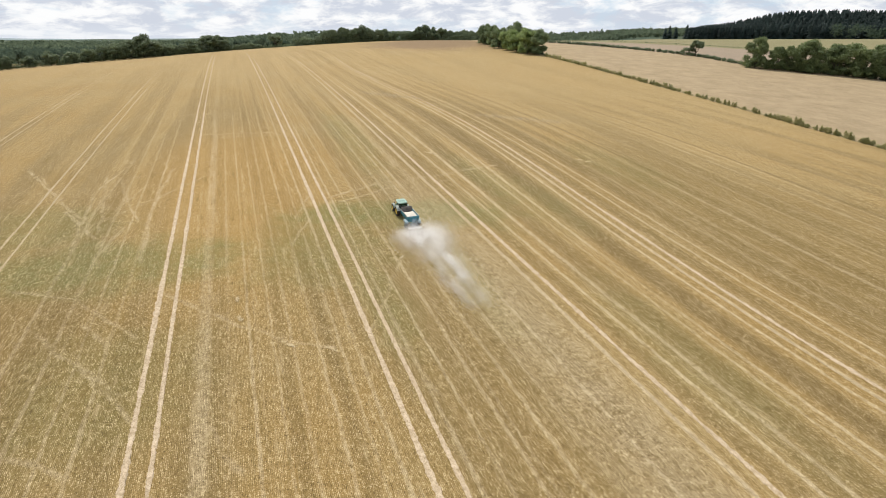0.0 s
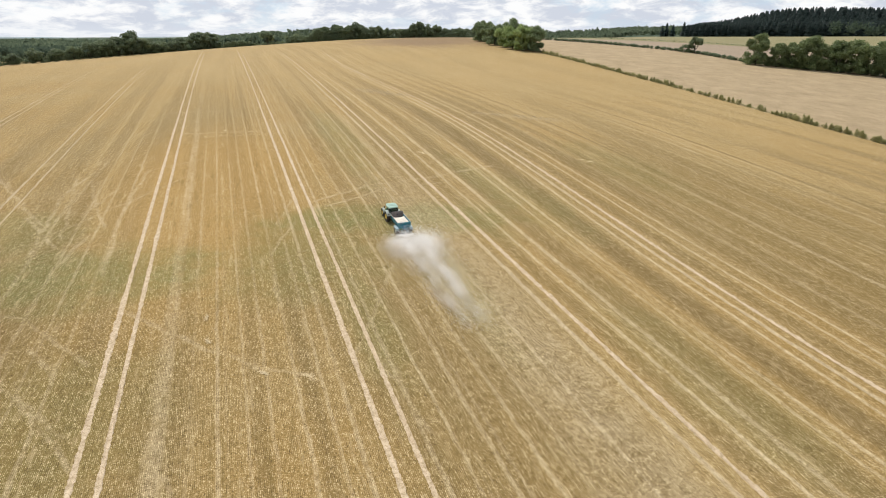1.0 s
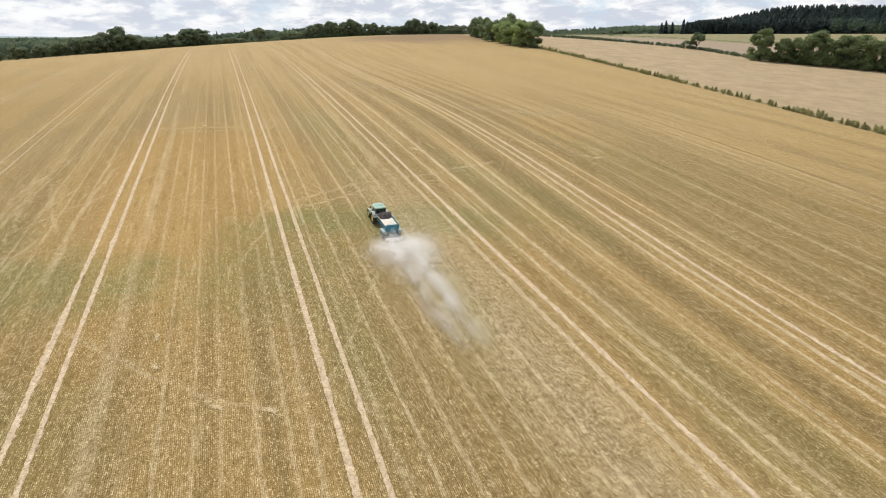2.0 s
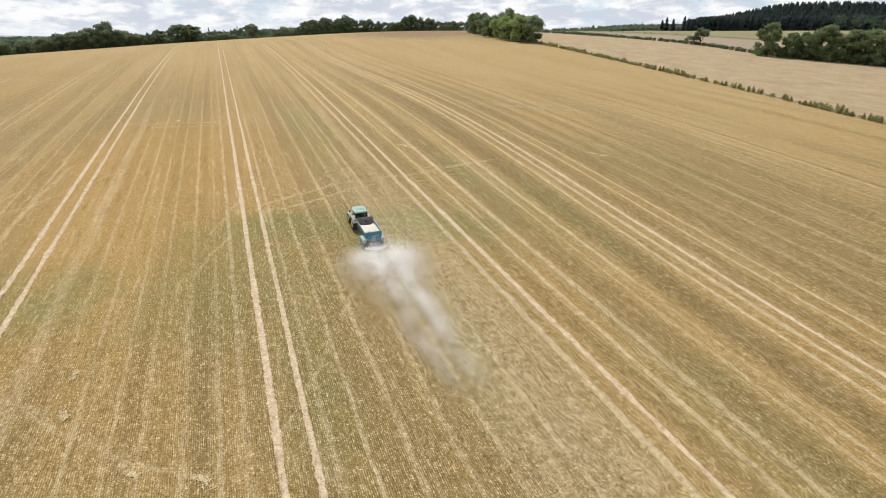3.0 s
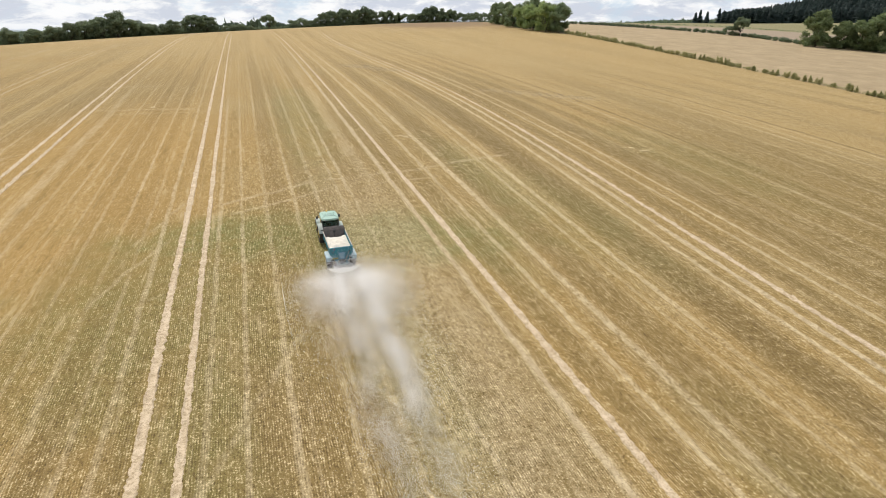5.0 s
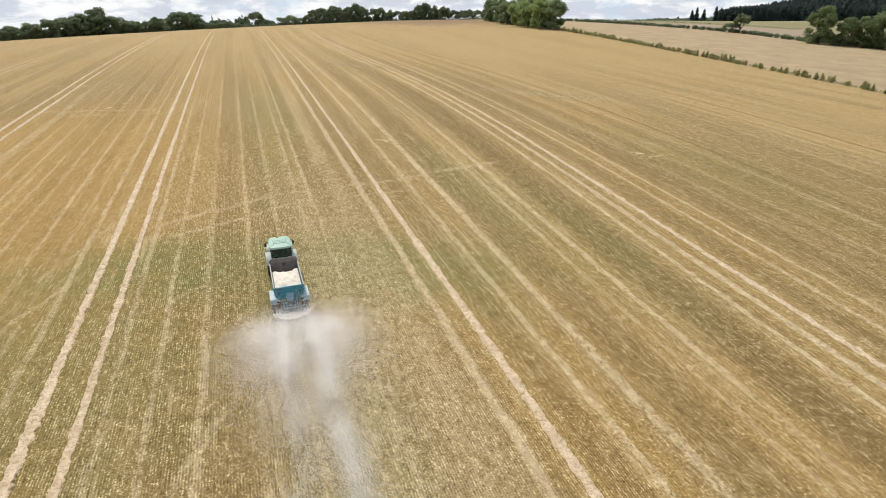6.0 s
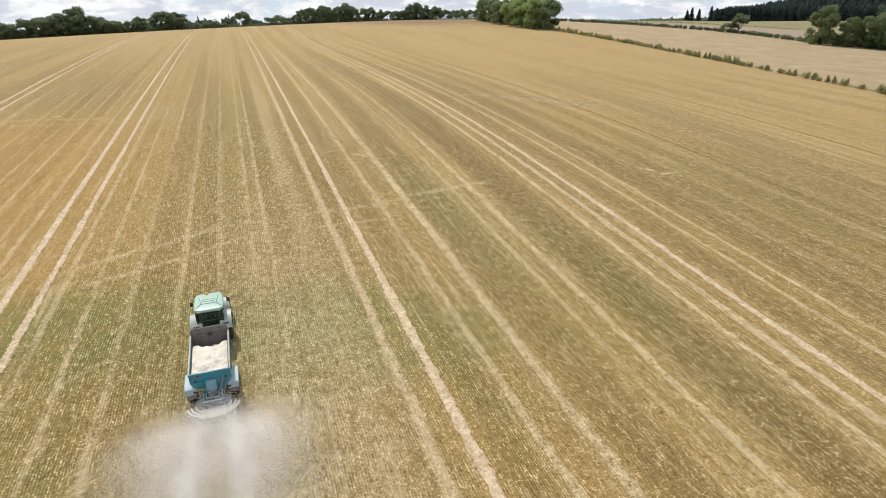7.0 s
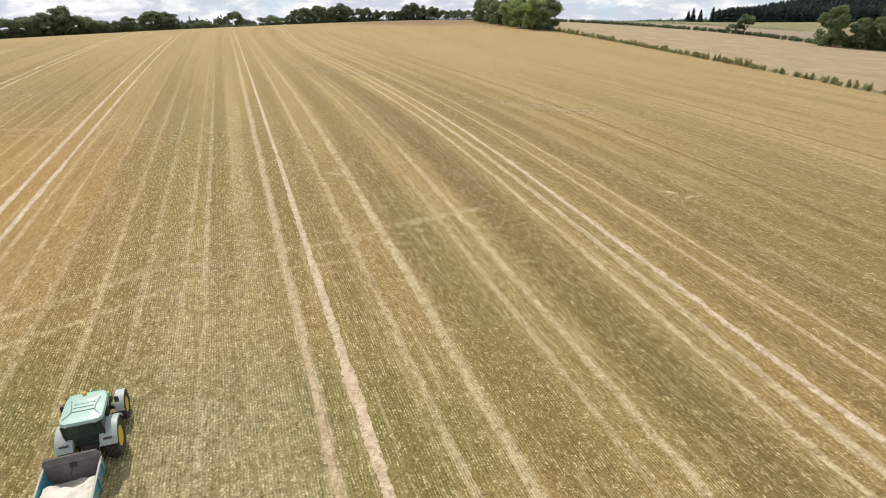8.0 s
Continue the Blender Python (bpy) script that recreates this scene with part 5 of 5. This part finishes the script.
def lime_dust(count):
    """The thrown lime: fine flakes in a billowing fan behind the discs, thinning into two streams."""
    r = np.random.RandomState(77)
    base = rig_pose(-2.9)
    S = np.concatenate([r.gamma(2.2, 1.55, int(count * 0.62)), r.uniform(0, 30, int(count * 0.30)) * r.rand(int(count * 0.30)) ** 0.4, r.rand(int(count * 0.035)) * 0.9])
    S[:int(count * 0.92)] += 1.0
    n = len(S)
    far = np.clip((S - 7) / 11, 0, 1)
    half = 1.2 + 0.95 * np.minimum(S, 2.9) * (1 - 0.1 * far)
    X = half * np.clip(r.randn(n) * 0.56, -1.5, 1.5)
    stream = r.rand(n) < 0.22 + 0.38 * far
    X = np.where(stream, r.choice([-1.0, 1.1], n) * np.clip(0.55 + 0.1 * S, 0.6, 1.15) + 0.30 * r.randn(n) * (1 + 0.03 * S), X)
    high = 0.5 + 1.1 * np.clip(S / 3, 0, 1) * (1 - 0.6 * far)
    Z = 0.15 + high * np.abs(r.randn(n)) * 0.75
    ring = np.arange(n) >= n - int(count * 0.035)
    k = ring.sum()
    ang, rad = r.uniform(-2.9, -0.25, k), r.choice([0.55, 0.78, 0.98, 1.22, 1.42], k) + 0.022 * r.randn(k)
    X[ring], S[ring], Z[ring] = rad * np.cos(ang), -rad * np.sin(ang) * 0.85 - 0.2, 0.72 + 0.05 * r.randn(k)
    drift = np.where(r.rand(n) < 0.6 * far, r.choice([-2.3, -1.35, -0.2, 0.95, 1.9], n, p=[0.1, 0.32, 0.1, 0.36, 0.12]) + 0.42 * r.randn(n) + 0.18 * np.sin(0.5 * S), X)
    X = np.where(ring, X, drift)
    P = np.stack([X, -S, Z], 1)
    # billows: keep more flakes where a slow wave field is high
    keep = np.zeros(n)
    for k, (wave, amp) in enumerate(((1.0, 0.30), (1.5, 0.28), (2.2, 0.22), (3.3, 0.13), (4.6, 0.10), (6.3, 0.08))):
        for q in range(3):
            d = r.randn(3) * [1.0, 0.8, 1.1]
            keep += amp * np.sin(P @ (wave * d / np.linalg.norm(d)) + r.uniform(0, 6.3) + 0.8 * np.sin(P @ (r.randn(3) * 0.7)))
    P = P[(keep > r.uniform(-1.5, 1.4, n)) | ring]
    n = len(P)
    a, b = r.randn(n, 3), r.randn(n, 3)
    size = (0.0084 * r.uniform(0.6, 1.4, n) * np.clip(1 - 0.06 * (P[:, 1] + 4), 1, 1.6))[:, None]
    a *= size / np.linalg.norm(a, axis=1)[:, None]; b *= size / np.linalg.norm(b, axis=1)[:, None]
    V = np.stack([P - a - b * 0.5, P + a - b * 0.5, P + b], 1).reshape(-1, 3)
    ob = new("lime_dust", mesh_from("lime_dust", V, np.arange(3 * n).reshape(-1, 3), [M_SPECK], False))
    ob.matrix_basis = base
    return tagged(ob, "billowing white lime dust thrown behind the spreader", "dust", kind="stuff")


lime_dust(2600000)


# ---------------------------------------------------------------- loose straw and clods on the field
def straw_clump(seed, length, width, count):
    """A dropped wad of loose straw."""
    r = np.random.RandomState(seed)
    c = np.stack([r.randn(count) * width * 0.4, r.randn(count) * length * 0.4, np.abs(r.randn(count)) * 0.03 + 0.02], 1)
    d = r.randn(count, 3) * [1, 1, 0.12]
    d *= (0.10 + 0.12 * r.rand(count))[:, None] / np.linalg.norm(d, axis=1)[:, None]
    e = np.cross(d, r.randn(count, 3) * 0.35 + [0, 0, 1]); e *= 0.016 / (np.linalg.norm(e, axis=1)[:, None] + 1e-6)
    V = np.stack([c - d - e, c - d + e, c + d + e, c + d - e], 1).reshape(-1, 3)
    return mesh_from("straw_clump", V, np.arange(4 * count).reshape(-1, 4), [M_STRAW], False)


M_STRAW, _n, _b = material("loose_straw", (0.6, 0.48, 0.28), 0.8)
_n.put(_b.inputs["Base Color"], _n.mix(_n.add("ShaderNodeNewGeometry").outputs["Random Per Island"], (0.48, 0.36, 0.18), (0.74, 0.61, 0.38)))
for k, (x, y, l, w, turn) in enumerate(((-27.0, 66.9, 1.5, 0.7, 40), (-29.0, 72.0, 1.3, 0.6, 20), (-13.7, 60.4, 1.7, 0.8, 50), (-18.8, 60.9, 1.0, 0.5, 60), (-60.4, 172.0, 1.2, 1.0, 0),
                                        (-3.4, 149.6, 1.6, 1.2, 30), (-1.8, 148.4, 1.4, 1.0, 70), (36.0, 146.1, 1.6, 0.9, 60), (38.1, 144.6, 1.5, 1.0, 110))):
    ob = new("straw_clump", straw_clump(300 + k, l * 0.9, w * 0.45, 110))
    ob.matrix_basis = pose(x, y, float(ground_z(x, y)), 0, 0, turn)
    tagged(ob, "wad of loose pale straw lying on the stubble", "straw", kind="stuff")


def clods(name, x0, y0, x1, y1, spread, count, seed, mat, label):
    """Rough lumps of soil and weed along a strip."""
    r = np.random.RandomState(seed)
    Vs, Fs, k = [], [], 0
    for i in range(count):
        t = r.rand()
        x, y = x0 + (x1 - x0) * t + r.randn() * spread, y0 + (y1 - y0) * t + r.randn() * spread
        h, w = r.uniform(0.02, 0.09), r.uniform(0.08, 0.32)
        a = np.linspace(0, 2 * math.pi, 7)[:-1] + r.rand()
        ring = np.stack([x + np.cos(a) * w * r.uniform(0.7, 1.3, 6), y + np.sin(a) * w * r.uniform(0.7, 1.6, 6)], 1)
        z = float(ground_z(x, y))
        V = np.concatenate([np.column_stack([ring, np.full(6, z - 0.03)]), np.column_stack([(ring - [x, y]) * 0.55 + [x, y], z + h * r.uniform(0.6, 1.1, 6)]), [[x, y, z + h]]])
        for j in range(6):
            q = (j + 1) % 6
            Fs += [(k + j, k + q, k + 6 + q), (k + j, k + 6 + q, k + 6 + j), (k + 6 + j, k + 6 + q, k + 12)]
        Vs.append(V); k += 13
    return tagged(new(name, mesh_from(name, np.concatenate(Vs), Fs, [mat], False)), label, "clods", kind="stuff")


M_CLOD, _n, _b = material("weedy_soil", (0.2, 0.15, 0.09), 0.95)
_n.put(_b.inputs["Base Color"], _n.mix(_n.add("ShaderNodeNewGeometry").outputs["Random Per Island"], (0.12, 0.083, 0.038), (0.47, 0.355, 0.185)))
clods("soil_clods", 12, 200, 40, 190, 2.4, 700, 401, M_CLOD, "rough strip of weedy soil clods across the stubble")
clods("soil_clods", -32, 244, -10, 229, 2.2, 600, 402, M_CLOD, "rough strip of weedy soil clods across the stubble")
